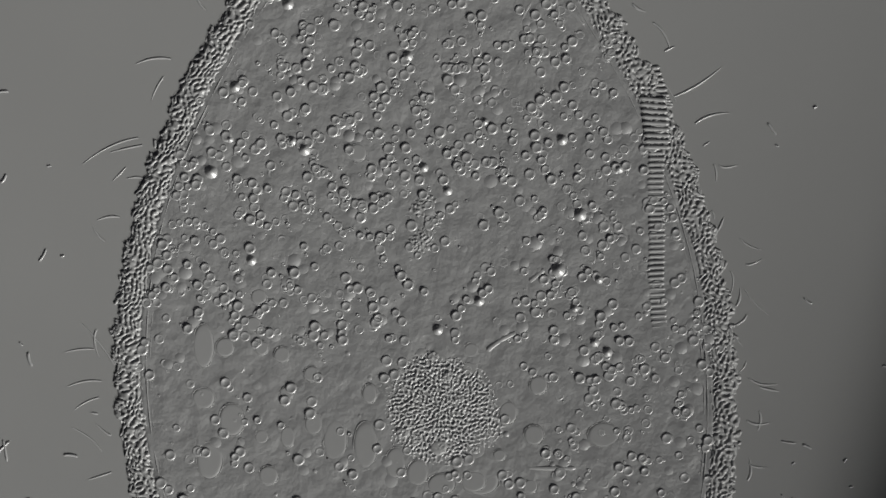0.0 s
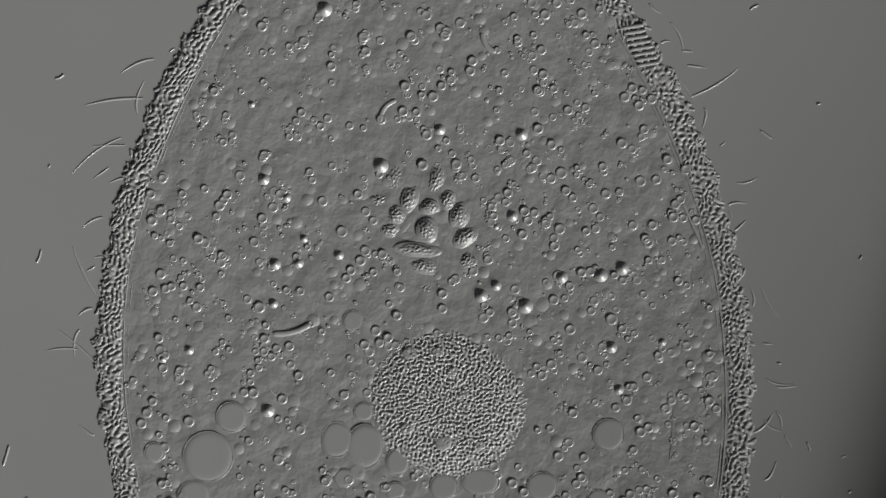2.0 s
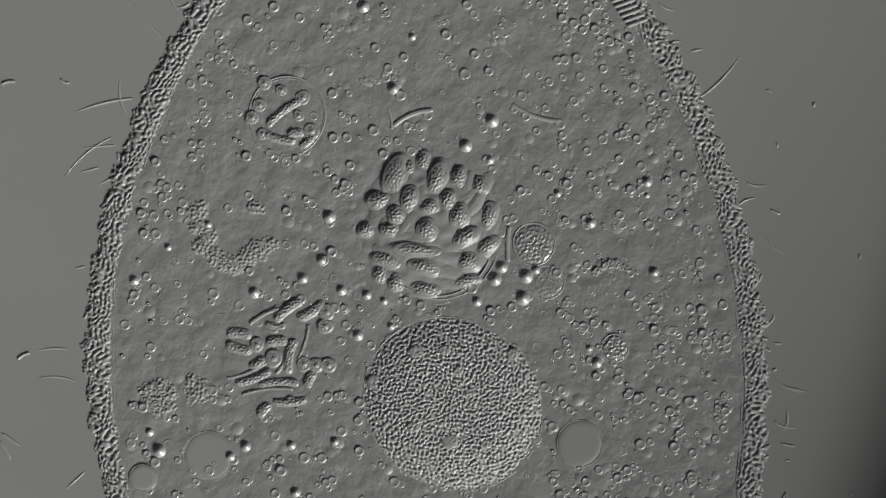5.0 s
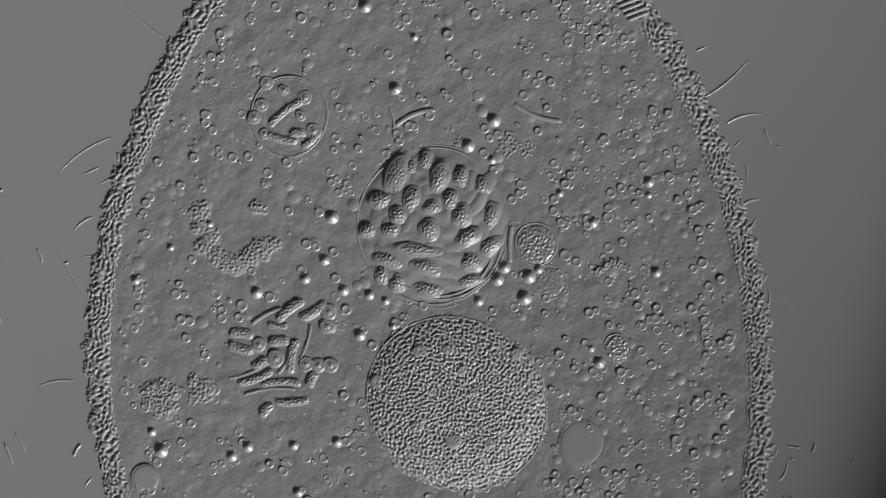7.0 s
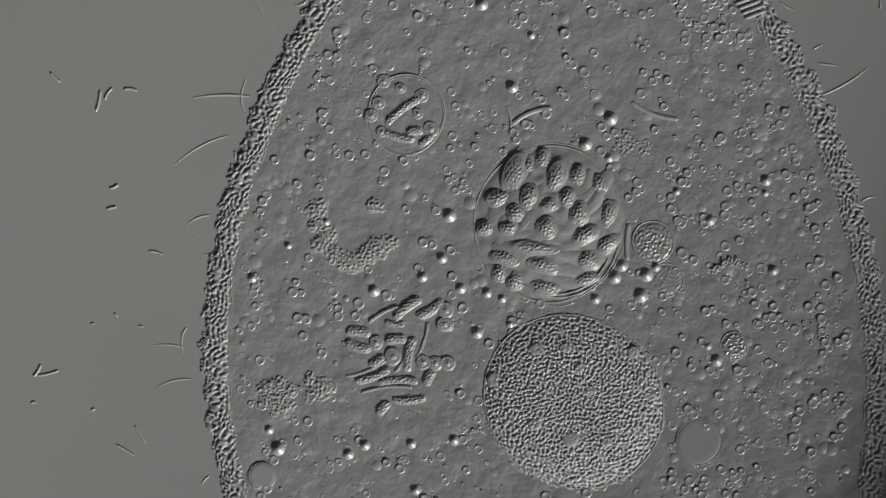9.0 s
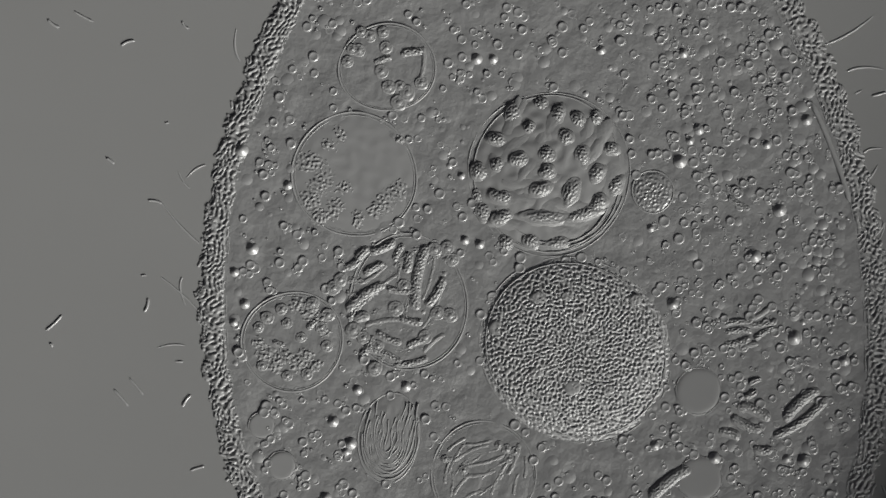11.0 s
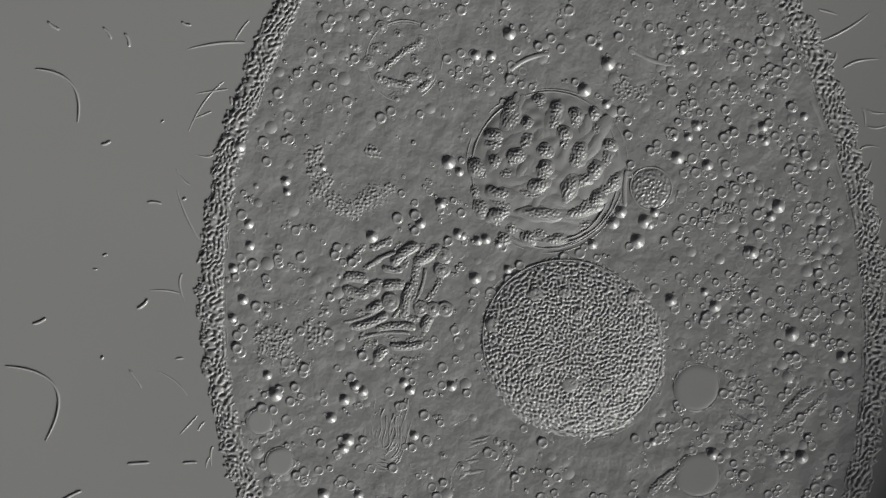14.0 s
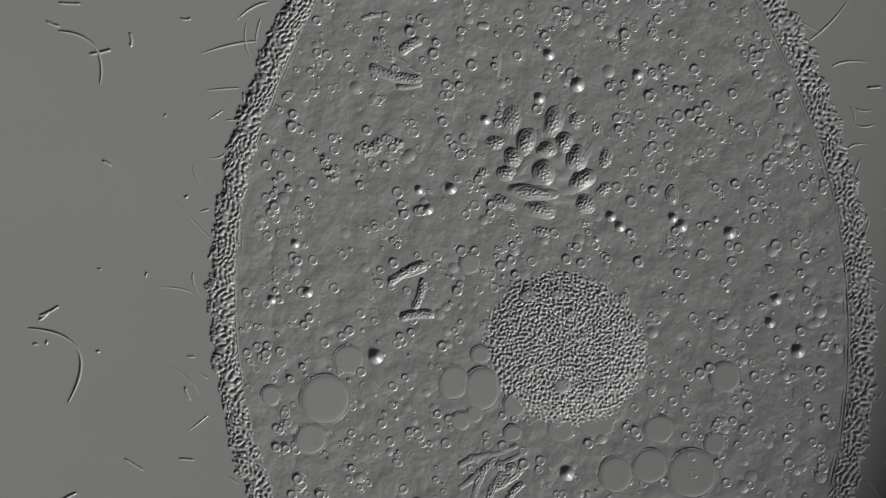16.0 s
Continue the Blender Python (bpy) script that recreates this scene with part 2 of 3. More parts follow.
def flank(side):
    """The strip of cytoplasm inside one rind, with its pellicle lines; it slips under the cell's body as the section narrows."""
    ys = np.arange(-222, 1403, 4.0)
    w = np.arange(26, 136, 4.0)[None, :]
    out = outer_left(ys) if side < 0 else outer_right(ys)
    d = np.clip(np.gradient(out, ys), -6, 6)
    nx, ny = 1 / np.sqrt(1 + d ** 2), -d / np.sqrt(1 + d ** 2)
    x = out[:, None] - side * w * nx[:, None]
    y = ys[:, None] - side * w * ny[:, None]
    z = -0.5 + 0.8 * grain(CLODS, x, y, 75) + 0.14 * grain(CLODS, x + 90, y, 23)
    z[:, 0] = -3.4
    pts = np.stack([x - 784, 441 - y, z], -1)
    base = new("cell_flank")
    part("cytoplasm_strip", grid_mesh("cytoplasm_strip", pts[::-1] if side < 0 else pts, CYTOPLASM), base)
    for k, (inset, wide) in enumerate(((39, 1.2), (46, 0.9))):
        line = np.stack([out - side * (inset + 1.5 * np.sin(ys / 90 + k)) * nx - 784, 441 - ys + side * inset * ny, 0 * ys - (0.9 if side < 0 else 0.2) - 0.5 * k], -1)[::3]
        part("pellicle_line", grid_mesh("pellicle_line", tube_points(line, np.full(len(line), wide), 6)[:, ::-1], MEMBRANE, True), base, "thin pale pellicle line")
    return tagged(base, "strip of grey cytoplasm with thin pellicle lines beside the rind", "cell edge", "flank strips")


rises(flank(-1), 784, 441, [(0, 0), (4, 0)], [(0, 78, 0, -2.3), (1, 33, 0, -0.7), (2, 13, 0, -0.3), (3, 0, 0, 0), (4, -8, 0, 0)])
rises(flank(1), 784, 441, [(0, 0), (4, 0)], [(0, -78, 0, 2.3), (1, -40, 0, 1.0), (2, -13, 0, 0), (3, 5, 0, 0), (4, 9, 0, 0)])
left_rind = tagged(cortex(-1), "grainy grey rind along one flank of the cell", "cell cortex", "flanks of the cell")
right_rind = tagged(cortex(1), "grainy grey rind along one flank of the cell with pale lines", "cell cortex", "flanks of the cell")
RIND_UP = [(0, 0.6), (0.6, 0.4), (1, 0.3), (2, 0.1), (3, -0.1), (4, -0.1)]
rises(left_rind, 784, 441, RIND_UP, [(0, 66, 0, -2.3), (1, 29, 0, -0.7), (2, 15, 0, -0.3), (3, 4, 0, 0), (4, -4, 0, 0)])
rises(right_rind, 784, 441, [(0, 0.6)] + RIND_UP[2:], [(0, -68, 0, 2.3), (1, -35, 0, 1.0), (2, -13, 0, 0), (3, 0, 0, 0), (4, 4, 0, 0)])


# ---- the nucleus ----
def nucleus():
    base = new("nucleus")
    pts = dome_points(174, 158, 14, 3.5, 120, 420, 1.12, 2.4, PACKED, 7.7, radians(-35), 5, 0.01)
    tagged(part("granule_mass", grid_mesh("granule_mass", pts, CHROMATIN, True), base, "winding packed grey granules"), kind="stuff")
    for x, y, r in ((-137, 38, 17), (-65, 92, 14), (105, 88, 12), (-5, -66, 16), (-15, 95, 11), (60, -70, 10), (30, 20, 10), (135, 10, 11), (-70, -40, 12), (10, 60, 10)):
        h = 14 * (1 - (math.hypot(x, y) / 166) ** 3.5)
        part("nucleolus", grid_mesh("nucleolus", dome_points(r, r * 0.9, 3.6, 5, 8, 28, 1.2, 0.7, GRAINS, 7, 0, int(x + 200), 0.05, 1.2), MEMBRANE, True), base, "smooth round pale body", (x, y, h + 0.2))
    for scale, up in ((1.005, 0.2), (0.94, 3.6)):
        part("membrane", grid_mesh("membrane", ring_points(174 * scale, 158 * scale, 1.3, 1.4, 160, radians(-35), 5, 0.0)[:, ::-1], MEMBRANE, True), base, "thin pale membrane", (0, 0, up))
    return base


NUC = tagged(nucleus(), "large oval nucleus packed with winding grey granules", "cell nucleus")
rises(NUC, 0, 0, [(0, -13.2), (0.5, -11.2), (1, -9.2), (2, -6.5), (3, -3.1), (4, 0)], [(0, 784, 726, 0), (1, 792, 718, 0), (2, 799, 717, 0), (3, 806, 714, 0), (4, 812, 711, 0)])


# ---- food vacuoles and what they hold ----
def alga(a, b, seed, h=3.6):
    pts = dome_points(a, b, h, 2.0, 22, 52, 1.3, 0.0, None, 1, 0, seed, 0.07)
    rho = np.hypot(pts[..., 0] / a, pts[..., 1] / b)
    pts[..., 2] += 0.75 * grain(GRAINS, pts[..., 0] + 37 * seed, pts[..., 1] + 11 * seed, 6.4) * np.clip((0.88 - rho) * 6, 0, 1) + 0.9 * np.exp(-((rho - 0.97) / 0.07) ** 2)
    return grid_mesh("algal_cell", pts, ALGA, True)


def round_cell(r, seed, h=3.0):
    r *= 1.1
    pts = dome_points(r, r * 0.94, h, 2.6, 16, 36, 1.3, 0.35, GRAINS, 6.0, 0.7 * seed, seed, 0.04, 1.0)
    rho = np.hypot(pts[..., 0], pts[..., 1]) / r
    pts[..., 2] += 0.7 * np.exp(-((rho - 0.9) / 0.09) ** 2)
    return grid_mesh("round_cell", pts, ALGA, True)


def membrane(a, b, seed, turn=0.0, thick=1.3):
    return grid_mesh("membrane", ring_points(a, b, thick, 1.0, 110, turn, seed)[:, ::-1], MEMBRANE, True)


UPPER_CELLS = [(702, 312, 22, 40, -18), (752, 285, 14, 18, 0), (775, 317, 17, 32, -20), (813, 315, 15, 18, -10), (851, 330, 15, 18, 0), (727, 352, 15, 25, -15), (672, 355, 21, 16, 20),
               (703, 381, 17, 16, 0), (794, 354, 15, 17, 0), (762, 367, 16, 13, 0), (815, 382, 17, 24, -15), (867, 382, 15, 25, -8), (650, 407, 15, 15, 0)]
LOWER_CELLS = [(757, 407, 19, 21, -20), (692, 407, 17, 14, 0), (825, 420, 24, 17, 35), (865, 435, 22, 16, 40), (830, 463, 21, 17, 15), (740, 442, 42, 13, -4), (687, 460, 26, 14, -12),
               (752, 472, 30, 14, -10), (675, 485, 14, 18, 0), (702, 500, 16, 17, 0), (755, 512, 27, 14, -6), (827, 497, 23, 13, 8), (727, 298, 10, 12, 0)]


def big_food_vacuole():
    base = new("food_vacuole")
    part("fluid", grid_mesh("fluid", dome_points(139, 145, 11.0, 2.0, 56, 160, 1.1, 0.9, CLODS, 30, 0, 11, 0.012), CLEAR, True), base, "clear grey fluid")
    part("membrane", membrane(141, 147, 12), base, "thin pale membrane", (0, 0, 0.3))
    part("membrane", membrane(131, 137, 13, 0, 1.3), base, "thin pale membrane", (-3, 1, 1.3))
    rng = random.Random(6)
    for k in range(26):
        q, rr = rng.uniform(0, 6.28), 108 * math.sqrt(rng.random())
        me = grid_mesh("fold", dome_points(rng.uniform(26, 48), rng.uniform(11, 18), rng.uniform(2.0, 3.2), 2, 10, 36, 1.2, 0.15, GRAINS, 9, 0, k, 0.06), ALGA, True)
        part("fold", me, base, "smooth fold", (rr * math.cos(q), rr * math.sin(q), 11 * (1 - (rr / 142) ** 2) - 1.8), rng.uniform(48, 76) if math.sin(q) > -0.25 else rng.uniform(-22, 12))
    for k, (inset, q) in enumerate(((10, 0), (18, 3), (27, -4))):
        arc = ring_points(141 - inset, 147 - inset, 1.3, 1.4, 110, 0, 60 + k, 0.02)[72 + 2 * q:106 + q]
        part("membrane_fold", grid_mesh("membrane_fold", arc[:, ::-1], MEMBRANE, True), base, "", (3, -2, 1.2 + 1.2 * k))
    return base


VACUOLE_UP = [(0, -25), (0.5, -15), (1, -10.5), (1.5, -8.4), (2, -6.2), (3, -1.2), (4, 0.0)]
rises(tagged(big_food_vacuole(), "large round food vacuole with a thin double membrane and smooth folds", "food vacuole"), 764, 400, VACUOLE_UP)

# the deeper layer of cells in that vacuole: x, y, half-axes, degrees
DEEP_CELLS = [(700, 294, 14, 20, -30), (750, 277, 12, 12, 0), (779, 297, 13, 18, -25), (814, 305, 14, 14, 0), (845, 302, 13, 13, 0), (672, 340, 17, 12, -15), (729, 319, 11, 11, 0),
              (793, 337, 14, 15, 0), (710, 375, 17, 14, 20), (760, 367, 16, 14, 0), (822, 367, 14, 18, -10), (872, 357, 14, 12, 0), (672, 385, 12, 12, 0), (640, 397, 17, 17, 0),
              (760, 397, 16, 14, 0), (749, 427, 21, 15, 15), (847, 400, 15, 18, -20), (880, 422, 14, 18, -30), (802, 432, 15, 28, -22), (850, 452, 15, 19, -30), (637, 440, 9, 13, 10),
              (647, 467, 14, 20, 15), (680, 442, 24, 13, -15), (680, 477, 22, 14, 25), (752, 477, 42, 13, -4), (822, 472, 34, 12, 14), (687, 522, 15, 15, 0), (732, 519, 16, 14, 0), (777, 522, 22, 12, 5)]


def algal_crowd(cells, seed, label, heights):
    base = new("algal_cells")
    for k, (x, y, a, b, turn) in enumerate(cells):
        lie = 11.0 * max(0.0, 1 - (math.hypot(x - 764, y - 400) / 142) ** 2)
        part("algal_cell", alga(a, b, seed + k, 0.35 * min(a, b, 18)), base, "", (x - 764, 400 - y, lie + 0.1), turn)
    return rises(tagged(base, label, "algae", "algae in the food vacuole"), 764, 400, heights)


algal_crowd(UPPER_CELLS + LOWER_CELLS, 20, "plump grainy algal cells crowded in the large food vacuole", [(0, -25), (0.5, -14), (1, -9.4), (1.5, -7.6), (2, -5.2), (3, -1.2), (3.25, -0.9), (3.5, -7), (4, -14)])
algal_crowd(DEEP_CELLS, 60, "round and long grainy algal cells deep in the large food vacuole", [(0, -40), (2.95, -12), (3.25, -2.0), (3.45, -0.4), (4, 0.0)])


def ring_vacuole(a, b, seed, label, x, y, heights, fluid=2.2, grainy=0.0):
    base, grainy = new("food_vacuole"), 0.6 * grainy
    part("fluid", grid_mesh("fluid", dome_points(a * 0.98, b * 0.98, fluid, 6, 36, 110, 1.1, grainy or 0.35, DOTS if grainy else CLODS, 8 if grainy else 30, 0, seed, 0.015), CLEAR if a > 105 else CYTOPLASM, True), base, "clear grey fluid")
    part("membrane", membrane(a, b, seed, 0, 1.6), base, "thin pale membrane", (0, 0, 0.4))
    if a > 60:
        part("membrane", membrane(a * 0.955, b * 0.955, seed, 0, 1.0), base, "faint inner membrane", (0.6, -0.8, 0.0))
    return rises(tagged(base, label, "food vacuole", "food vacuoles"), x, y, heights)


def cluster(name, label, category, x, y, heights, rods=(), rounds=(), fat=1.0, drift=()):
    """Loose cells that lie together: rods of (x, y, length, width, degrees) and round ones of (x, y, radius)."""
    base = new(name)
    for k, (px, py, ln, wd, turn) in enumerate(rods):
        pts = capsule_points(ln, wd, fat * (0.165 * min(wd, 18) + 0.5), 0.06 * ln * (-1) ** k, 1.05 if wd > 9 else 0.3, int(px))
        part("rod_cell", grid_mesh("rod_cell", pts[::-1], ALGA), base, "", (px - x, y - py, 0.8), turn)
    for k, (px, py, r) in enumerate(rounds):
        cell = part("round_cell", round_cell(r, int(px + py)), base, "", (px - x, y - py, 1.3))
        part("cell_core", grid_mesh("cell_core", dome_points(0.34 * r, 0.34 * r, 1.2, 2, 7, 18, 1.3, 0, None, 1, 0, k, 0.06), MEMBRANE, True), cell, "pale round core", (0.08 * r, -0.05 * r, 2.2))
    return rises(tagged(base, label, category), x, y, heights, drift=drift)


def clump(r, seed):
    """A clod of small round grains."""
    pts = dome_points(r * 1.15, r, 2.6, 2.0, 24, 72, 1.15, 1.25, DOTS, 8.4, 0, seed, 0.12)
    return grid_mesh("clod", pts, REMAINS, True)


def clods(name, label, x, y, heights, list_):
    base = new(name)
    for k, (px, py, r) in enumerate(list_):
        tagged(part("clod", clump(r, int(px * 3 + py)), base, "", (px - x, y - py, 0), 37 * k), kind="stuff")
    return rises(tagged(base, label, "food remains"), x, y, heights)


deep4 = [(2.6, -30), (3.2, -8), (3.45, -0.9), (3.7, -0.1), (4, 0)]

ring_vacuole(68, 71, 31, "round food vacuole holding rod cells", 510, 206, around(3.0, 0.25, 0, 30, 8), 1.2)
cluster("rod_cells", "loose rod and round cells inside a food vacuole", "cell cluster", 510, 206, around(2.9, 0.35),
        [(508, 199, 84, 15, 36), (497, 243, 60, 16, -14), (525, 237, 32, 18, 8), (545, 250, 34, 14, 40)],
        [(470, 147, 11), (461, 186, 11), (537, 173, 12), (553, 232, 13), (448, 208, 11), (500, 160, 9), (530, 205, 9), (466, 237, 9)])
ring_vacuole(85, 78, 32, "round food vacuole holding small round cells", 477, 212, deep4, 1.3)
cluster("round_cells", "small round cells inside a food vacuole", "cell cluster", 477, 212, deep4,
        [(521, 187, 42, 15, 8), (538, 205, 60, 9, 85), (470, 200, 34, 12, 20)],
        [(427, 182, 11), (447, 157, 10), (475, 177, 11), (407, 202, 10), (467, 219, 12), (537, 240, 11), (512, 257, 13), (480, 247, 12), (497, 274, 13), (432, 150, 9), (415, 180, 9), (470, 150, 10), (500, 245, 9)])
ring_vacuole(110, 110, 33, "large round food vacuole with clods of grains", 419, 402, deep4, 1.8)
clods("grain_clods", "crumbling clods of grey grains in a food vacuole", 419, 402, deep4,
      [(345, 380, 26), (362, 415, 30), (345, 445, 24), (385, 460, 22), (400, 425, 18), (470, 450, 26), (495, 430, 20), (455, 465, 18), (395, 332, 16), (375, 350, 15), (500, 340, 9), (360, 475, 18), (425, 480, 16)])
clods("grain_crescent", "crescent of crumbling grey grains in the cytoplasm", 420, 420, around(3.0, 0.3, 0.2),
      [(352, 375, 20), (355, 400, 17), (370, 418, 20), (358, 438, 18), (385, 455, 22), (412, 468, 20), (440, 455, 20), (462, 440, 19), (480, 432, 15), (455, 368, 15), (400, 466, 17)])
ring_vacuole(90, 88, 34, "round food vacuole with grain clods", 309, 697, deep4, 1.2)
clods("grain_clods", "round clods of grey grains in a food vacuole", 309, 697, deep4,
      [(262, 720, 18), (280, 735, 20), (300, 722, 16), (318, 735, 20), (335, 720, 14), (340, 645, 18), (318, 632, 16), (360, 655, 14), (270, 655, 8), (250, 700, 14), (365, 680, 12), (350, 740, 13)])
clods("grain_rosette", "rosette of grey grain balls in the cytoplasm", 285, 708, around(3.0, 0.3),
      [(265, 690, 17), (285, 686, 15), (300, 700, 17), (268, 712, 17), (285, 725, 18), (300, 722, 14), (355, 695, 24), (340, 675, 12), (285, 707, 14)])
cluster("rod_cells", "three grainy rod cells lying apart in the cytoplasm", "cell cluster", 535, 605, [(0.9, -20), (1.3, -1.4), (1.6, 0), (2.35, 0), (4.3, -30)],
        [(528, 568, 76, 16, 28), (548, 603, 58, 15, 72), (545, 643, 62, 16, 6)], (), 0.9, [(0, 0, 0), (4, 0, 0), (15, -12, 18)])
cluster("rod_cells", "branching chain of grainy rod cells in the cytoplasm", "cell cluster", 480, 640, [(1.2, -20), (1.75, -2.6), (1.92, 0), (2.35, 0), (4.3, -30)],
        [(494, 608, 68, 16, 86), (486, 676, 72, 16, 82), (453, 598, 52, 14, -10), (482, 577, 26, 15, -70), (476, 716, 26, 14, 70), (512, 580, 40, 10, 30)], [(592, 566, 8)], 0.9)
cluster("rod_cells", "half-digested wedge of grainy rods in the cytoplasm", "food remains", 495, 210, around(1.9, 0.5, -0.3),
        [(522, 183, 46, 18, 32), (495, 231, 96, 18, -14), (474, 190, 54, 12, -52), (515, 213, 60, 5, -38), (502, 208, 44, 4, -30), (520, 252, 46, 9, 8)], fat=0.7)
cluster("rod_cells", "sheaf of grainy rod cells seen along and end on", "cell cluster", 510, 630, around(3.0, 0.5),
        [(512, 550, 62, 18, 38), (552, 549, 56, 18, 32), (425, 592, 44, 18, -6), (425, 615, 48, 18, -16), (492, 605, 38, 18, 4), (457, 642, 32, 16, 30), (517, 630, 62, 17, 78), (440, 655, 80, 5, 22), (475, 694, 90, 5, 6), (538, 606, 66, 5, 72), (470, 560, 60, 6, 28), (500, 645, 40, 6, 60),
         (551, 672, 32, 17, 68), (450, 667, 66, 14, 20), (495, 680, 70, 13, 2), (515, 709, 60, 13, 4), (470, 726, 32, 17, 48), (490, 575, 36, 12, -5)],
        [(580, 552, 13), (577, 577, 12), (486, 634, 14), (540, 644, 12), (561, 646, 12), (583, 646, 12), (456, 610, 11)], 0.8)
ring_vacuole(103, 122, 35, "oval food vacuole packed with rod cells", 514, 628, deep4, 1.2)
cluster("rod_cells", "rod cells lying across each other in a food vacuole", "cell cluster", 514, 628, deep4,
        [(434, 542, 30, 16, 45), (469, 529, 50, 16, 25), (454, 569, 42, 15, 28), (512, 557, 40, 18, 85), (537, 584, 118, 21, 80), (562, 609, 62, 17, 58), (439, 619, 84, 19, 36),
         (519, 659, 44, 15, -12), (432, 654, 30, 20, 12), (500, 605, 50, 13, -5), (530, 700, 40, 14, 20), (480, 690, 50, 14, -25)],
        [(592, 552, 11), (583, 532, 12), (561, 534, 12), (507, 599, 12), (492, 639, 13), (566, 647, 12), (588, 651, 12), (417, 677, 13), (544, 689, 12), (382, 602, 12), (394, 587, 11), (435, 690, 11), (455, 745, 12), (460, 705, 10)])


cluster("round_cells", "scattered small round cells inside a food vacuole", "cell cluster", 309, 697, deep4,
        [(345, 668, 26, 13, 40), (285, 700, 24, 12, -20)],
        [(265, 655, 11), (290, 640, 10), (345, 630, 11), (372, 650, 11), (360, 672, 10), (300, 665, 9), (370, 705, 10), (325, 690, 9), (250, 672, 9), (335, 755, 10), (300, 758, 9), (256, 740, 9)])


cluster("rod_cells", "thin streaks and rods crossing in a food vacuole", "cell cluster", 514, 630, deep4,
        [(470, 602, 76, 7, 40), (452, 578, 60, 7, 35), (500, 582, 60, 6, 80), (555, 642, 74, 6, 62), (480, 664, 84, 9, 6), (520, 732, 60, 11, 12), (424, 642, 50, 11, 52), (550, 578, 96, 6, 76),
         (470, 722, 72, 13, -22), (442, 705, 44, 14, 58), (498, 540, 36, 12, 60), (415, 560, 34, 13, 30), (560, 700, 50, 9, 40)], fat=0.75)


def folded_vacuole(a, b, seed, label, x, y, heights, turn):
    """A vacuole with a wad of folded, nested lines."""
    base = new("folded_vacuole")
    part("fluid", grid_mesh("fluid", dome_points(a, b, 3, 4, 16, 64, 1.12, 0.8, CLODS, 18, turn, seed, 0.03), CLEAR, True), base, "clear grey fluid")
    rng = random.Random(seed)
    c, q = math.cos(turn), math.sin(turn)
    for k in range(12):
        wide, low, high = a * (0.1 + 0.075 * k), b * (0.3 + 0.055 * k), b * rng.uniform(0.45, 0.9)
        t = np.linspace(-1, 1, 48)
        bend = np.clip(np.abs(t) / 0.45, 0, 1)
        across = np.sign(t) * wide * np.sin(bend * np.pi / 2) + 2.2 * np.sin(t * rng.uniform(7, 12) + k)
        up = np.where(np.abs(t) < 0.45, -low * np.cos(bend * np.pi / 2), (np.abs(t) - 0.45) / 0.55 * high) + 1.6 * np.sin(t * 13 + 2 * k)
        across = across + 0.16 * a * np.clip(up / b, 0, 1) ** 2
        keep = slice(rng.randrange(0, 16), 48 - rng.randrange(0, 5))
        path = np.stack([across * c - up * q, across * q + up * c, 0 * t], -1)[keep]
        part("fold", grid_mesh("fold", tube_points(path, np.full(len(path), rng.uniform(1.2, 1.9)), 7, 0.9)[:, ::-1], MEMBRANE, True), base, "", (0, 0, 2.6 - 0.12 * k))
    part("membrane", membrane(a, b, seed, turn, 1.8), base, "thin pale membrane")
    return rises(tagged(base, label, "food vacuole", "food vacuoles"), x, y, heights)


folded_vacuole(54, 80, 41, "oval vacuole with nested wavy folds", 480, 868, deep4, radians(-6))
late = [(2.2, -20), (3, -4), (3.8, 0), (4, 0)]
ring_vacuole(94, 90, 42, "round food vacuole with crumpled folds and grains", 647, 930, late, 1.6)
cluster("rod_cells", "crumpled folds and rods inside a food vacuole", "cell cluster", 647, 930, late,
        [(625, 895, 70, 8, 25), (655, 905, 80, 8, 18), (600, 905, 60, 7, 62), (640, 930, 60, 9, 10), (680, 935, 80, 8, 60), (700, 905, 60, 9, 70), (610, 950, 50, 8, 50), (660, 950, 60, 7, 40), (585, 925, 50, 7, 75), (640, 875, 50, 7, 10),
         (600, 880, 40, 6, 35), (590, 950, 44, 6, 85), (615, 915, 60, 5, 48), (630, 905, 44, 6, 30), (665, 925, 54, 6, 36), (650, 890, 60, 5, 8), (705, 950, 40, 7, 78), (720, 920, 40, 6, 88), (620, 975, 60, 7, 30)],
        [(688, 888, 9), (692, 905, 8), (675, 880, 7), (612, 925, 8), (704, 892, 8), (580, 905, 7)], 0.85)
cluster("folded_remains", "bright crumpled folds of half-digested food", "food remains", 665, 945, around(1.9, 0.9, 0.0, 24, 8),
        [(640, 915, 70, 9, 18), (668, 900, 90, 7, 14), (655, 935, 60, 12, 52), (690, 948, 70, 14, 34), (672, 965, 60, 12, 62), (625, 950, 50, 9, 40), (705, 975, 50, 10, 48), (690, 915, 60, 6, 22), (640, 970, 60, 9, 70)],
        [(700, 930, 9), (680, 925, 8)], 0.42)
ring_vacuole(37, 37, 43, "small round vacuole with grainy filling", 947, 432, around(3.4, 0.75), 2.6, 1.6)
ring_vacuole(30, 30, 44, "small faint round vacuole with grainy filling", 970, 500, around(2.6, 0.5, -0.8), 2.0, 0.7)
ring_vacuole(24, 24, 45, "small round vacuole with grainy filling", 1090, 616, around(2.6, 0.6, -0.5), 2.4, 1.4)
ring_vacuole(10, 16, 47, "small lens-shaped body with a pale rim", 985, 446, around(1.8, 0.5), 2.6)
ring_vacuole(27, 26, 46, "small round vacuole with grainy filling", 382, 627, around(2.0, 0.25, -0.5), 2.4, 1.2)
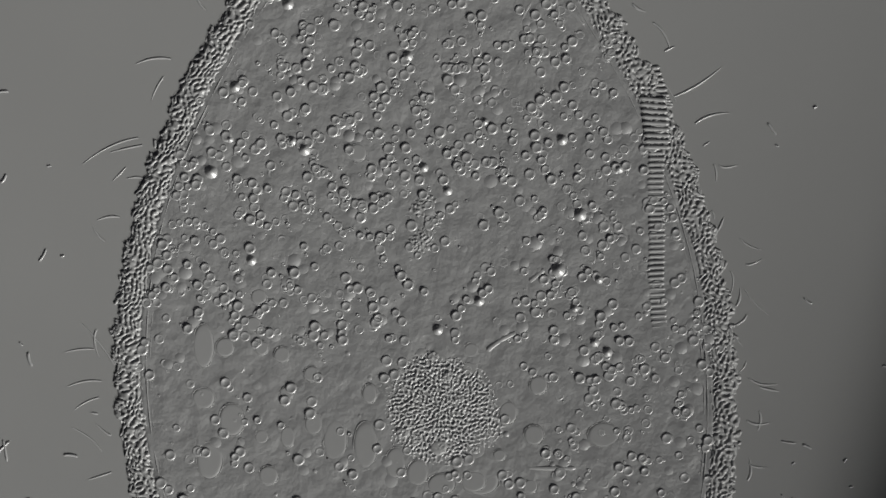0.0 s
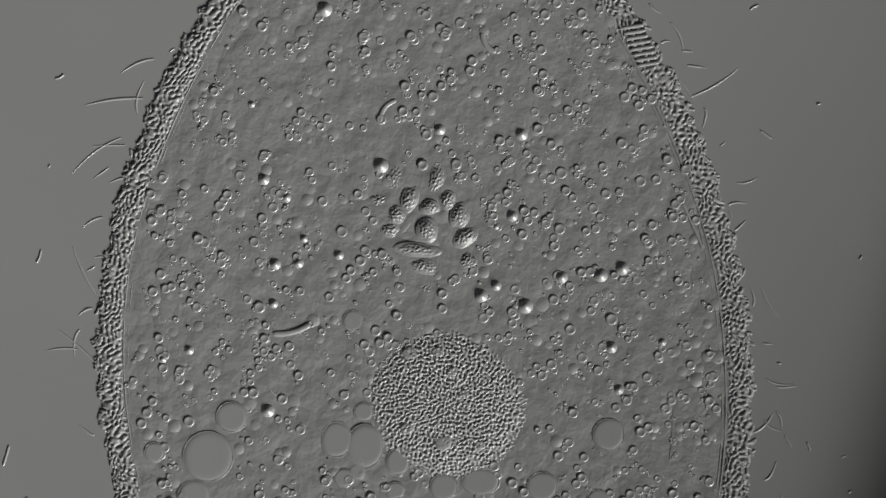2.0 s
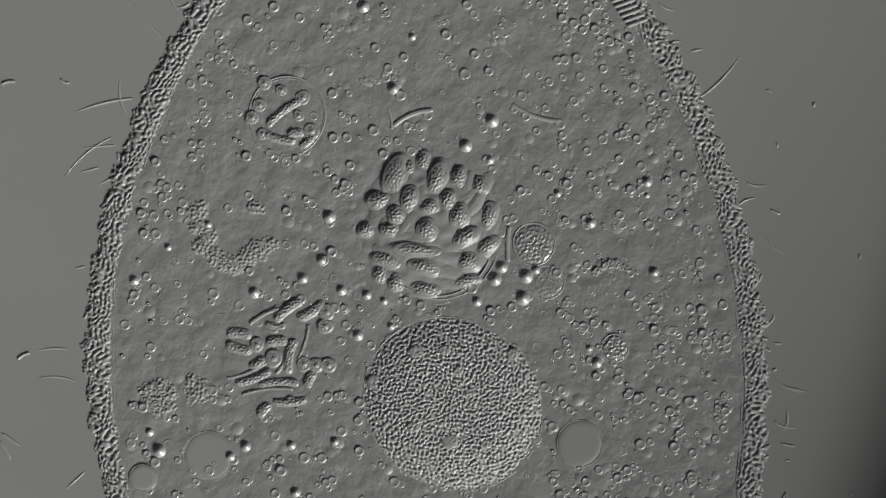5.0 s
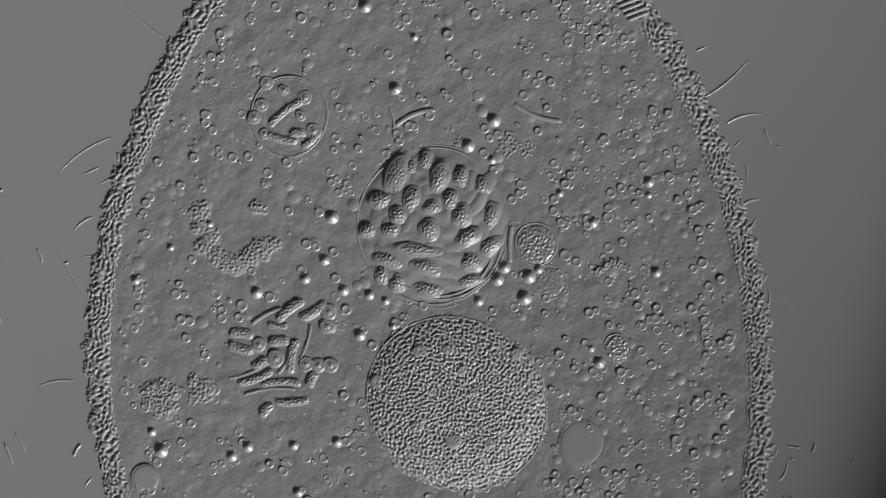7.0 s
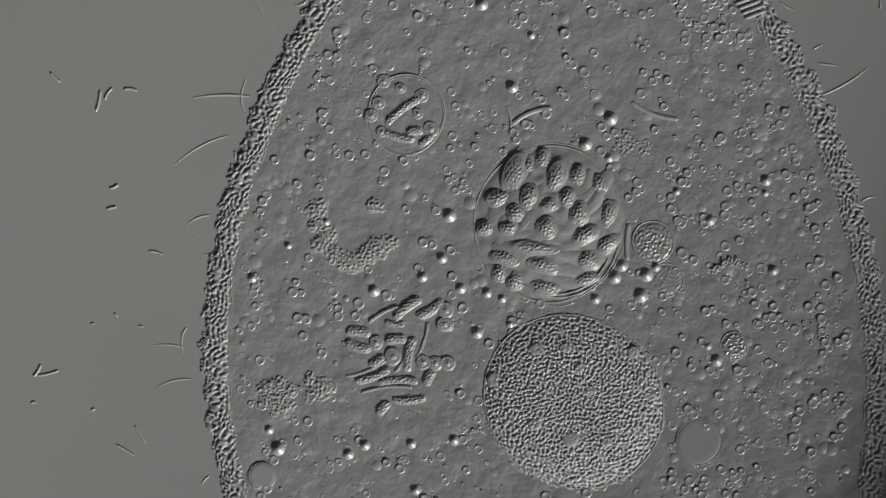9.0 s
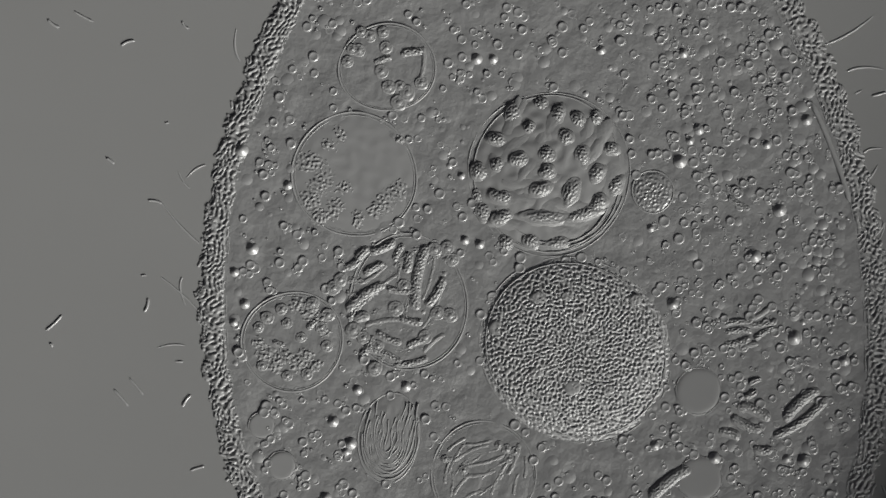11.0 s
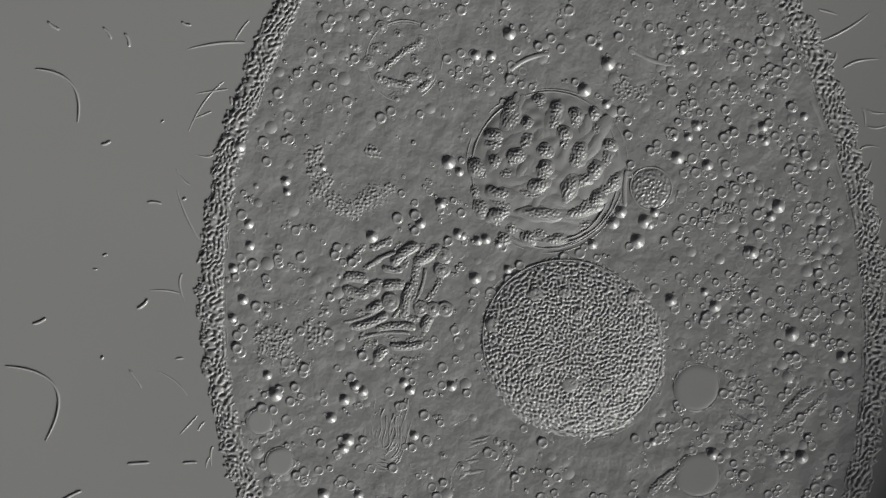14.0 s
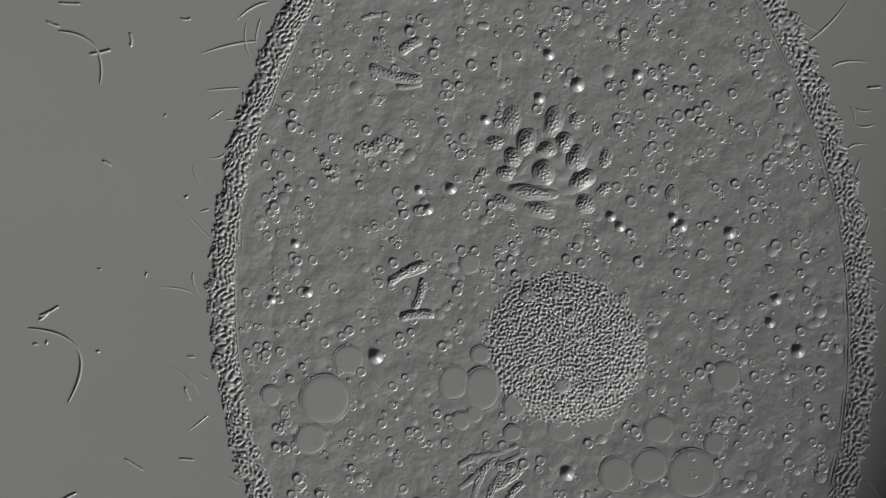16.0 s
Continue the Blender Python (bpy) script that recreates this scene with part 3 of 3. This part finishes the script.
cluster("rod_cells", "grainy half-digested rods in the cytoplasm", "food remains", 1170, 835, deep4,
        [(1210, 809, 84, 20, 43), (1208, 832, 116, 16, 36), (1127, 822, 62, 19, -24), (1113, 842, 60, 17, -24), (1083, 861, 40, 16, -20), (1142, 888, 36, 16, -5), (978, 949, 92, 22, 38), (1120, 790, 26, 11, 28), (1128, 768, 24, 10, 24)])
cluster("rod_cells", "faint streaks of thin rods in the cytoplasm", "cell cluster", 1120, 672, deep4,
        [(1100, 665, 52, 10, 4), (1142, 664, 50, 10, 8), (1098, 680, 46, 10, 4), (1096, 697, 48, 12, 12), (1145, 683, 40, 10, 30), (1135, 648, 42, 9, 30), (1118, 706, 34, 9, 18), (1100, 452, 44, 11, -30)], fat=0.7)
clods("grain_clods", "faint grainy patch beside the food vacuole", 900, 260, around(3.2, 0.35, -1.5), [(905, 262, 26), (930, 268, 18), (895, 245, 16)])
clods("grain_clods", "faint grainy patch in the cytoplasm", 490, 200, around(2.0, 0.3, -2.4), [(470, 190, 22), (500, 180, 24), (515, 205, 20), (490, 215, 24), (512, 240, 16), (435, 355, 16), (452, 358, 14)])
clods("grain_clods", "short row of crumbling grains beside a clear patch", 430, 380, around(1.7, 0.45, 0.2), [(445, 366, 14), (462, 360, 12), (430, 364, 9), (370, 385, 10), (378, 403, 10), (386, 416, 9), (500, 356, 8)])
clods("grain_clods", "faint grainy patch over the food vacuole", 755, 410, around(0.0, 0.25, -1.5), [(745, 370, 18), (760, 355, 16), (748, 425, 24), (770, 390, 16), (735, 432, 14)])


clods("grain_clods", "small arched row of grains on a clear vacuole", 1085, 470, around(3.0, 0.3), [(1058, 480, 9), (1070, 470, 9), (1083, 466, 9), (1096, 468, 9), (1108, 475, 8)])


def rod(x, y, length, width, turn, bend, heights, label):
    me = grid_mesh("rod", rod_points(length, width, bend, 24, 0.42, 0, 0, 10)[:, ::-1], MEMBRANE, True)
    return rises(tagged(new("rod", me), label, "bacterium", "rods in the cell"), x, y, heights, turn=turn)


for x, y, ln, wd, turn, bend, d in ((733, 210, 78, 9, 22, 8, 3), (950, 199, 92, 8, -20, -7, 3), (903, 432, 66, 8, 88, 3, 3), (690, 198, 50, 9, 55, 10, 1), (868, 75, 44, 10, -55, -7, 1),
                                    (518, 582, 70, 11, 14, -6, 1), (455, 131, 46, 9, 12, 2, 2), (679, 218, 40, 9, 80, 2, 2), (650, 147, 24, 14, -4, 0, 2), (895, 93, 34, 10, -40, 3, 2), (952, 488, 36, 10, 40, 0, 0),
                                    (890, 605, 62, 10, 32, 3, 0), (978, 829, 86, 9, 0, 0, 0), (1262, 362, 190, 9, -69, 4, 4), (692, 210, 40, 5, -80, 2, 3), (1228, 400, 92, 5, -66, 0, 1),
                                    (935, 22, 56, 6, 62, 3, 0), (958, 14, 44, 6, 75, 2, 0), (988, 18, 50, 6, 100, -2, 0), (1022, 24, 50, 6, 125, 3, 0), (912, 40, 34, 5, 55, 0, 0)):
    rod(x, y, ln, wd, turn, bend, around(d, 0.3, -0.7 if d < 1 else 0.5, 24, 8), "thin grey curved rod lying in the cytoplasm")


# ---- clear vacuoles ----
def clear_vacuole(x, y, a, b, d, k, wide=0.35, top=0.0):
    base = new("clear_vacuole")
    part("fluid", grid_mesh("fluid", dome_points(a, b, 2.0, 10, 14, 48, 1.08, 0.0, None, 1, 0, k, 0.02, 0.2), CLEAR, True), base)
    part("rim", grid_mesh("rim", ring_points(a * 0.985, b * 0.985, 0.6, 0.5, 64, 0, k, 0.0)[:, ::-1], MEMBRANE, True), base, "hair-thin pale rim", (0, 0, 0.9))
    return rises(tagged(base, "smooth clear round vacuole with a thin rim", "vacuole", "clear vacuoles"), x, y, around(d, 0.7 if d > 1.3 and a > 25 else wide, top, 20, 3.5))


for k, (x, y, a, b, d) in enumerate(((370, 808, 45, 45, 1.7), (412, 738, 28, 27, 1.0), (598, 778, 27, 32, 1.2), (648, 790, 33, 40, 1.2), (706, 817, 21, 24, 1.2), (1079, 769, 28, 28, 1.2),
                                     (787, 862, 25, 24, 0.9), (852, 853, 34, 24, 0.8), (961, 861, 27, 26, 1.5), (345, 878, 29, 28, 1.4), (627, 568, 19, 19, 1.6), (945, 926, 32, 32, 1.4))):
    clear_vacuole(x, y, a, b, d, k)
for k, (x, y, a, b, d) in enumerate(((1020, 939, 45, 45, 1.5), (1028, 785, 41, 42, 3.0), (1030, 940, 40, 40, 3.0), (255, 846, 24, 24, 3.1), (290, 917, 26, 26, 4.0), (645, 729, 17, 17, 1.5), (702, 868, 16, 15, 1.5), (1060, 886, 20, 20, 1.5))):
    clear_vacuole(x, y, a, b, d, 30 + k)
for k, (x, y, a, b, d) in enumerate(((885, 941, 30, 34, 1.4), (610, 846, 17, 17, 1.5), (635, 834, 15, 15, 1.5), (275, 801, 18, 18, 1.4))):
    clear_vacuole(x, y, a, b, d, 60 + k)
for k, (x, y, a, b) in enumerate(((400, 615, 17, 18), (450, 574, 14, 14), (465, 616, 13, 13), (501, 628, 15, 15), (553, 662, 14, 15), (509, 697, 13, 13), (362, 612, 20, 40), (412, 743, 24, 30), (362, 705, 21, 20),
                                  (511, 773, 14, 20), (465, 773, 13, 13), (557, 750, 17, 21), (595, 779, 22, 40), (649, 789, 22, 44), (702, 819, 19, 28), (477, 842, 18, 18), (373, 815, 24, 34), (656, 697, 14, 18),
                                  (741, 837, 20, 24), (806, 684, 18, 18), (783, 857, 26, 20), (844, 796, 18, 18), (840, 852, 23, 20), (901, 731, 17, 22), (947, 770, 19, 18), (1070, 770, 29, 23), (836, 620, 14, 14),
                                  (832, 653, 14, 13), (886, 806, 12, 11), (940, 861, 14, 13), (955, 682, 17, 17), (636, 270, 16, 16), (460, 525, 15, 14))):
    clear_vacuole(x, y, a, b, 0.1, 90 + k, 0.3, -0.8)


# ---- lipid droplets ----
def ball(name, material, segs=32, rings=17, high=1.0):
    """A round body of radius 1, flattened to the height high, with a plain curve across it."""
    rho = np.concatenate([[0.01], np.linspace(0.1, 1, rings - 1)])
    rho = np.concatenate([rho, rho[-2::-1]])[:, None]
    z = high * (1 - (np.sqrt(rho ** 2 + 0.3) - math.sqrt(0.3)) / (math.sqrt(1.3) - math.sqrt(0.3)))
    z[rings:] *= -1
    ph = np.linspace(0, 2 * np.pi, segs, endpoint=False)[None, :]
    return grid_mesh(name, np.stack([rho * np.cos(ph), rho * np.sin(ph), z + 0 * ph], -1) / MM, material, True)


DROP = ball("lipid_droplet", LIPID, 32, 17, 0.6)
DROPS = {
    0.0: [(724, 100, 9), (419, 154, 10), (541, 265, 11), (520, 250, 8), (376, 305, 12), (860, 216, 7), (997, 248, 9), (1098, 299, 8), (1029, 380, 12), (991, 478, 13), (447, 461, 9), (777, 584, 9),
          (752, 297, 8), (794, 338, 9), (512, 8, 10), (1020, 546, 8), (1054, 606, 9), (1077, 624, 9), (1062, 495, 8), (850, 533, 9), (409, 247, 6)],
    1.0: [(577, 17, 13), (676, 294, 13), (469, 318, 10), (780, 230, 10), (925, 238, 11), (909, 383, 10), (880, 402, 6), (996, 491, 11), (1065, 488, 12), (1104, 475, 12), (932, 542, 13), (854, 524, 12),
          (880, 506, 10), (476, 727, 12), (602, 452, 9), (489, 468, 10), (530, 466, 9), (509, 350, 8), (540, 423, 7), (486, 538, 8), (290, 636, 7), (337, 620, 9), (1084, 615, 10), (1174, 606, 8), (1097, 690, 9), (448, 185, 6)],
    2.0: [(489, 35, 11), (695, 154, 10), (822, 247, 14), (814, 274, 9), (474, 326, 10), (509, 354, 9), (453, 506, 10), (432, 515, 7), (615, 500, 9), (821, 530, 10), (1008, 504, 11), (922, 493, 11),
          (891, 474, 10), (1090, 556, 9), (333, 560, 8), (332, 622, 10), (456, 765, 10), (470, 732, 10), (270, 770, 8), (1170, 683, 9), (1206, 729, 12), (892, 151, 8), (1017, 143, 7), (1047, 394, 9), (879, 348, 7), (687, 588, 8), (530, 478, 11)],
    3.0: [(645, 13, 11), (699, 157, 11), (732, 65, 7), (873, 214, 12), (826, 258, 12), (869, 283, 8), (989, 343, 7), (1147, 322, 10), (1147, 346, 7), (1047, 395, 10), (890, 473, 11), (878, 495, 12),
          (933, 489, 13), (950, 478, 9), (928, 528, 13), (1058, 642, 11), (1045, 617, 8), (635, 594, 11), (606, 514, 10), (538, 493, 10), (452, 518, 11), (284, 798, 12), (266, 765, 8), (437, 790, 10), (517, 788, 9), (595, 782, 9), (525, 872, 9), (370, 398, 8), (240, 497, 9), (1230, 706, 7), (299, 438, 6)],
    3.02: [(682, 533, 8), (694, 578, 7), (1160, 482, 9), (846, 534, 9), (584, 384, 12), (571, 461, 10), (651, 522, 9), (410, 808, 10), (427, 974, 9)],
    4.0: [(220, 359, 12), (632, 197, 10), (1000, 187, 9), (997, 379, 12), (1222, 305, 10), (1170, 466, 12), (1130, 545, 12), (1200, 690, 13), (982, 632, 11), (1287, 729, 10), (1214, 909, 11), (1057, 905, 11),
          (952, 882, 9), (512, 777, 10), (382, 839, 10), (415, 877, 11), (240, 532, 11), (224, 632, 9), (370, 972, 10), (1029, 319, 8), (855, 182, 8)],
    3.55: [(665, 195, 9), (1029, 323, 9), (1011, 343, 8), (1147, 349, 9), (1119, 543, 9), (303, 423, 8), (205, 575, 8), (203, 665, 8), (609, 405, 8), (425, 785, 10),
           (407, 893, 10), (1187, 903, 9), (641, 525, 8), (617, 519, 8), (941, 495, 8)],
    2.2: [(1041, 625, 10), (681, 198, 7), (560, 810, 9), (1004, 524, 11), (1158, 690, 9)],
    1.6: [(767, 201, 10), (595, 436, 10), (548, 472, 10), (533, 435, 8), (798, 937, 13), (1165, 634, 10), (1086, 513, 11), (895, 503, 10), (747, 275, 10), (652, 311, 9),
          (878, 486, 9), (1005, 504, 11), (990, 486, 9), (1153, 673, 9), (1205, 721, 12), (320, 533, 8), (278, 631, 8), (337, 617, 10), (463, 731, 13), (820, 254, 13), (925, 236, 10)],
}
LATER = {(922, 493): (12, 51), (1008, 504): (19, 12), (1090, 556): (-20, 83), (891, 474): (-19, 27), (509, 354): (17, 2), (474, 326): (-13, 40)}
roll = random.Random(12)
for level, drops in DROPS.items():
    for x, y, r in drops:
        ob = new("lipid_droplet", DROP)
        ob.scale = (1.05 * r * MM, 1.05 * r * MM, 1.05 * r * MM)
        tagged(ob, "glossy round lipid droplet in the cytoplasm", "droplet", "lipid droplets")
        gx, gy = roll.uniform(-0.5, 0.5), roll.uniform(-0.3, 0.3)
        rises(ob, x, y, around((3.8 if level == 4 else round(level, 1)) + roll.uniform(-0.08, 0.08), 0.42 if level in (3.0, 3.02, 4.0) else 0.22, -0.2, 24, 26), drift=[(0, -4 * gx, -4 * gy), (16, 12 * gx, 12 * gy)] if level > 2.5 else [(0, 0, 0), (4, 0, 0), (15, *LATER.get((x, y), (10 * gx, 10 * gy)))])


# ---- vesicles: layer upon layer of small round bodies ----
RHO = np.array([0.02, 0.3, 0.5, 0.66, 0.8, 0.92, 1.02, 1.12])
RIM = np.array([0.50, 0.54, 0.70, 0.90, 0.98, 0.72, 0.15, -0.6])


def clear_of(x, y, d):
    """Whether no larger thing lies at that place and level."""
    s = 0.25 + 0.15 * min(d, 4)
    spots = [(800, 715, 176 * math.sqrt(max(0.2, s)))]
    if d > 0.7:
        spots.append((764, 400, min(146, 75 + 20 * d)))
    if 2.4 < d:
        spots += [(510, 206, 72), (500, 625, 85), (945, 433, 40), (1028, 785, 42), (419, 402, 85)]
    if 3.4 < d:
        spots += [(477, 212, 86), (419, 402, 112), (309, 697, 92), (514, 628, 118), (475, 872, 70), (647, 927, 92)]
    if 0.5 < d < 2:
        spots += [(370, 808, 45), (412, 738, 28), (620, 785, 55), (1079, 769, 28), (945, 926, 32)]
    return all((x - a) ** 2 + (y - b) ** 2 > r * r for a, b, r in spots)


ROUND = grid_mesh("vesicle", np.stack([RHO[:, None] * np.cos(np.linspace(0, 6.2832, 20, endpoint=False)), RHO[:, None] * np.sin(np.linspace(0, 6.2832, 20, endpoint=False)),
                                       RIM[:, None] + np.zeros((1, 20))], -1) / MM, VESICLE, True)


def vesicle_layer(d, count, small, seed):
    rng = random.Random(seed)
    verts, faces = [], []
    made = 0
    while made < count:
        x, y = rng.uniform(980, 1340) if d > 2.3 and rng.random() < 0.2 else rng.uniform(160, 1350), rng.uniform(-40, 1010)
        if not outer_left(y) + 62 + 12 * (3 - d) < x < outer_right(y) - 62 - 12 * (3 - d) or not clear_of(x, y, d):
            continue
        if d < 0.5 and rng.random() < (0.72 if y > 610 and x < 980 else 0.45 if y > 330 and 680 < x < 920 else 0.0):
            continue
        n = rng.choice((1, 1, 1, 2, 3))
        for _ in range(n):
            r = rng.uniform(1.6, 4.2) if rng.random() < small else (rng.uniform(6.5, 10.5) if d < 0.5 else rng.uniform(5.5, 9.8))
            h = r * (rng.uniform(0.18, 0.33) if d < 0.5 else rng.uniform(0.17, 0.33))
            if r < 4.3:
                h *= 1.3
            up, soft = rng.uniform(-0.7, 0.3) if r > 4.3 else rng.uniform(-0.3, 0.3), rng.random() < (0.2 if d < 0.5 else 0.3)
            if soft:
                r, h = r * 1.15, h * 0.6
            o = len(verts)
            segs = 8 if r < 4.3 else 14
            for rho, rim in zip(RHO, RIM):
                for k in range(segs):
                    a = k * 2 * math.pi / segs
                    verts.append(((x + r * rho * math.cos(a) - 784) * MM, (441 - y + r * rho * math.sin(a)) * MM, (h * (1.1 - 1.1 * rho * rho if soft else rim) + (0.3 * up if soft else up)) * MM))
            for i in range(len(RHO) - 1):
                for k in range(segs):
                    q = (k + 1) % segs
                    faces.append((o + i * segs + k, o + (i + 1) * segs + k, o + (i + 1) * segs + q, o + i * segs + q))
            faces.append(tuple(range(o, o + segs)))
            made += 1
            a = rng.uniform(0, 6.28)
            x, y = x + 2.1 * r * math.cos(a), y + 2.1 * r * math.sin(a)
    for _ in range(19):
        for _ in range(60):
            x, y = rng.uniform(200, 1320), rng.uniform(-20, 990)
            if outer_left(y) + 75 < x < outer_right(y) - 75 and clear_of(x, y, d):
                break
        r = rng.uniform(7.5, 10.5)
        one = new("vesicle", ROUND)
        one.scale = (r * MM, r * MM, r * 0.24 * MM)
        tagged(one, "small round grey vesicle in the cytoplasm", "vesicle", "vesicles")
        rises(one, x, y, around(d + rng.uniform(-0.1, 0.1), 0.2, rng.uniform(-0.6, 0.2), 30, 14))
    ob = new("vesicles", mesh_from("vesicles", verts, faces, VESICLE))
    tagged(ob, "many small round grey vesicles scattered through the cytoplasm", "vesicles", "vesicle layers", "stuff")
    g = rng.uniform(-1, 1)
    return rises(ob, 784, 441, around(d, 0.2, 0, 30, 14), drift=[(0, -3 * g, 2 * g), (16, 3 * g, -2 * g)])


for k in range(15):
    d = k * 0.3
    vesicle_layer(d, 1450 if d < 0.5 else 1300, 0.45 if d < 0.5 else 0.62, 100 + k)


# ---- the striped band of membranelles beside the rind ----
def striped_band():
    """Stout bars at the upper end, which grow shorter and lie lower further on."""
    base = new("membranelle_band")
    stout = grid_mesh("membranelle", rod_points(48, 7.6, 0, 14, 0.55, 0, 0, 8)[:, ::-1], MEMBRANE, True)
    slim = grid_mesh("membranelle", rod_points(31, 6.4, 0, 12, 0.5, 0, 0, 8)[:, ::-1], MEMBRANE, True)
    y = 176.0
    while y < 585:
        x = float(np.interp(y, [176, 250, 330, 420, 500, 585], [1158, 1166, 1162, 1165, 1163, 1170]))
        part("membranelle", stout if y < 262 else slim, base, "", (x - 1160, 320 - y, float(np.interp(y, [176, 262, 270, 480, 585], [0, -0.3, -1.9, -2.0, -2.9]))), float(np.interp(y, [176, 260, 585], [-5, 0, 4])))
        y += 10.6 if y < 262 else 9.6
    return base


rises(tagged(striped_band(), "row of short parallel pale bars beside the rind", "membranelle band"), 1160, 320, [(0, 2), (0.5, -0.5), (1, -4), (2, -30)])


def crown_bars():
    """The upper end of that band, which stays in focus longer."""
    base = new("membranelle_band")
    bar = grid_mesh("membranelle", rod_points(40, 7, 0, 14, 0.5, 0, 0, 8)[:, ::-1], MEMBRANE, True)
    for k in range(8):
        part("membranelle", bar, base, "", (4.6 * (k - 4), -9.2 * (k - 4), 0), 13)
    return base


rises(tagged(crown_bars(), "short fan of parallel pale bars at the rind", "membranelle band"), 0, 0, [(0, -3), (0.6, 1.6), (3, 1.4), (3.6, -6)],
      [(0, 1164, 160, -8), (1, 1138, 86, -4), (2, 1119, 36, 4), (3, 1110, 4, 8), (4, 1100, -40, 10)])


# ---- cilia and drifting bacteria in the water ----
def hair(length, width, bend, seed):
    t = np.linspace(0, 1, 16)
    path = np.stack([t * length, bend * t ** 2, 0 * t], -1)
    return grid_mesh("cilium", tube_points(path, width * (0.35 + 0.65 * np.sin(np.pi * np.clip(t * 0.8 + 0.2, 0, 1))), 6, 0.5)[:, ::-1], HAIR, True)


BEATS = []
roll = random.Random(77)
for side, count in ((-1, 34), (1, 40)):
    for k in range(count):
        y = -20 + 1040 * (k + roll.random()) / count
        x = float(outer_left(y) if side < 0 else outer_right(y)) + side * roll.uniform(-4, 40)
        ob = new("cilium", hair(roll.choice((14, 20, 26, 32, 40, 55, 90)) * roll.uniform(0.85, 1.15), roll.uniform(1.5, 2.3), roll.uniform(-32, 32), k))
        tagged(ob, "thin curved cilium waving at the cell's edge", "cilium", "cilia")
        BEATS.append((ob, x, y, side, roll.random(), roll.uniform(-78, -52) if side > 0 and y > 420 and k % 3 else roll.uniform(-62, 62)))
SWIMMERS = []
for k in range(46):
    left = k % 5 < 3
    x, y = (roll.uniform(-160, 140), roll.uniform(0, 960)) if left else (roll.uniform(1300, 1580), roll.uniform(0, 900))
    if not left and x < outer_right(y) + 25:
        x = float(outer_right(y)) + roll.uniform(30, 190)
    if left and x > outer_left(y) - 25:
        x = float(outer_left(y)) - roll.uniform(30, 200)
    ob = new("bacterium", grid_mesh("bacterium", rod_points(roll.choice((7, 9, 18, 26, 40)), roll.uniform(3, 5), roll.uniform(-3, 3), 12, 0.55, 0, 0, 8)[:, ::-1], HAIR, True))
    tagged(ob, "tiny grey bacterium drifting in the water", "bacterium", "bacteria in the water")
    SWIMMERS.append((ob, x, y, roll.random()))

for x, y, length, bend, turn in ((-105, 264, 120, 34, -52), (-160, 809, 150, 60, -62)):
    t = np.linspace(-1, 1, 20)
    me = grid_mesh("filament", tube_points(np.stack([t * length / 2, bend * (1 - t ** 2), 0 * t], -1), 2.0 * np.sqrt(1.02 - t ** 2) + 0.3, 6, 0.8)[:, ::-1], HAIR, True)
    ob = tagged(new("filament", me), "long bowed grey filament floating in the water", "filament", "filaments in the water")
    rises(ob, x, y, [(0, -2.6), (4, -2.6)], turn=turn, drift=[(0, -420, 60), (10, -300, 10), (12.5, -90, 30), (13.5, 0, 10), (14.5, 0, 0), (16, 40, -60)])

speck = tagged(new("dust_speck", ball("dust_speck", SOOT, 10, 6)), "tiny black dust speck on the cover glass", "dust")
speck.scale = (2 * MM, 2 * MM, 1 * MM)


def motions():
    for ob, x, y, heights, shift, turn, drift in MOVES:
        rows = []
        for t, level in FOCUS:
            z = float(np.interp(level, [h[0] for h in heights], [h[1] for h in heights]))
            dx = dy = dr = 0.0
            if shift:
                dx, dy, dr = (float(np.interp(level, [s[0] for s in shift], [s[i] for s in shift])) for i in (1, 2, 3))
            if drift:
                dx += float(np.interp(t, [d[0] for d in drift], [d[1] for d in drift]))
                dy += float(np.interp(t, [d[0] for d in drift], [d[2] for d in drift]))
            px, py = P(x + dx, y + dy)
            rows.append((t, pose(px, py, z * MM, 0, 0, turn + dr)))
        walk(ob, rows)
    for ob, x, y, side, seed, lean in BEATS:
        rng = random.Random(seed)
        rows = []
        base = 180 if side < 0 else 0
        for k in range(41):
            t = 16.0 * k / 40
            wide = float(np.interp(focus(t), [0, 1, 3, 4], [52, 22, 0, -10]))
            px, py = P(x - side * wide, y)
            up = rng.choice((-3.4, -3.3, -8))
            rows.append((t, pose(px, py, up * MM, 0, 0, base + lean + rng.uniform(-16, 16))))
        walk(ob, rows)
    for ob, x, y, seed in SWIMMERS:
        rng = random.Random(seed)
        turn, rows = rng.uniform(0, 180), []
        for k in range(17):
            x, y = x + rng.uniform(-7, 7), y + rng.uniform(-7, 7)
            px, py = P(x, y)
            turn += rng.uniform(-40, 40)
            rows.append((16.0 * k / 16, pose(px, py, rng.choice((-3.0, -3.0, -8)) * MM, 0, 0, turn)))
        walk(ob, rows)
    # The added blockers travel with the camera, so their shade keeps its place.
    for blocker_wall, place in LIGHT_BLOCKERS:
        walk(blocker_wall, [(t, pose(x * MM, -y * MM, 0) @ place) for t, x, y in PAN])
    walk(speck, [(t, pose(x * MM + (580 - 784) * MM, -y * MM + (441 - 809) * MM, 0.02)) for t, x, y in PAN])


motions()
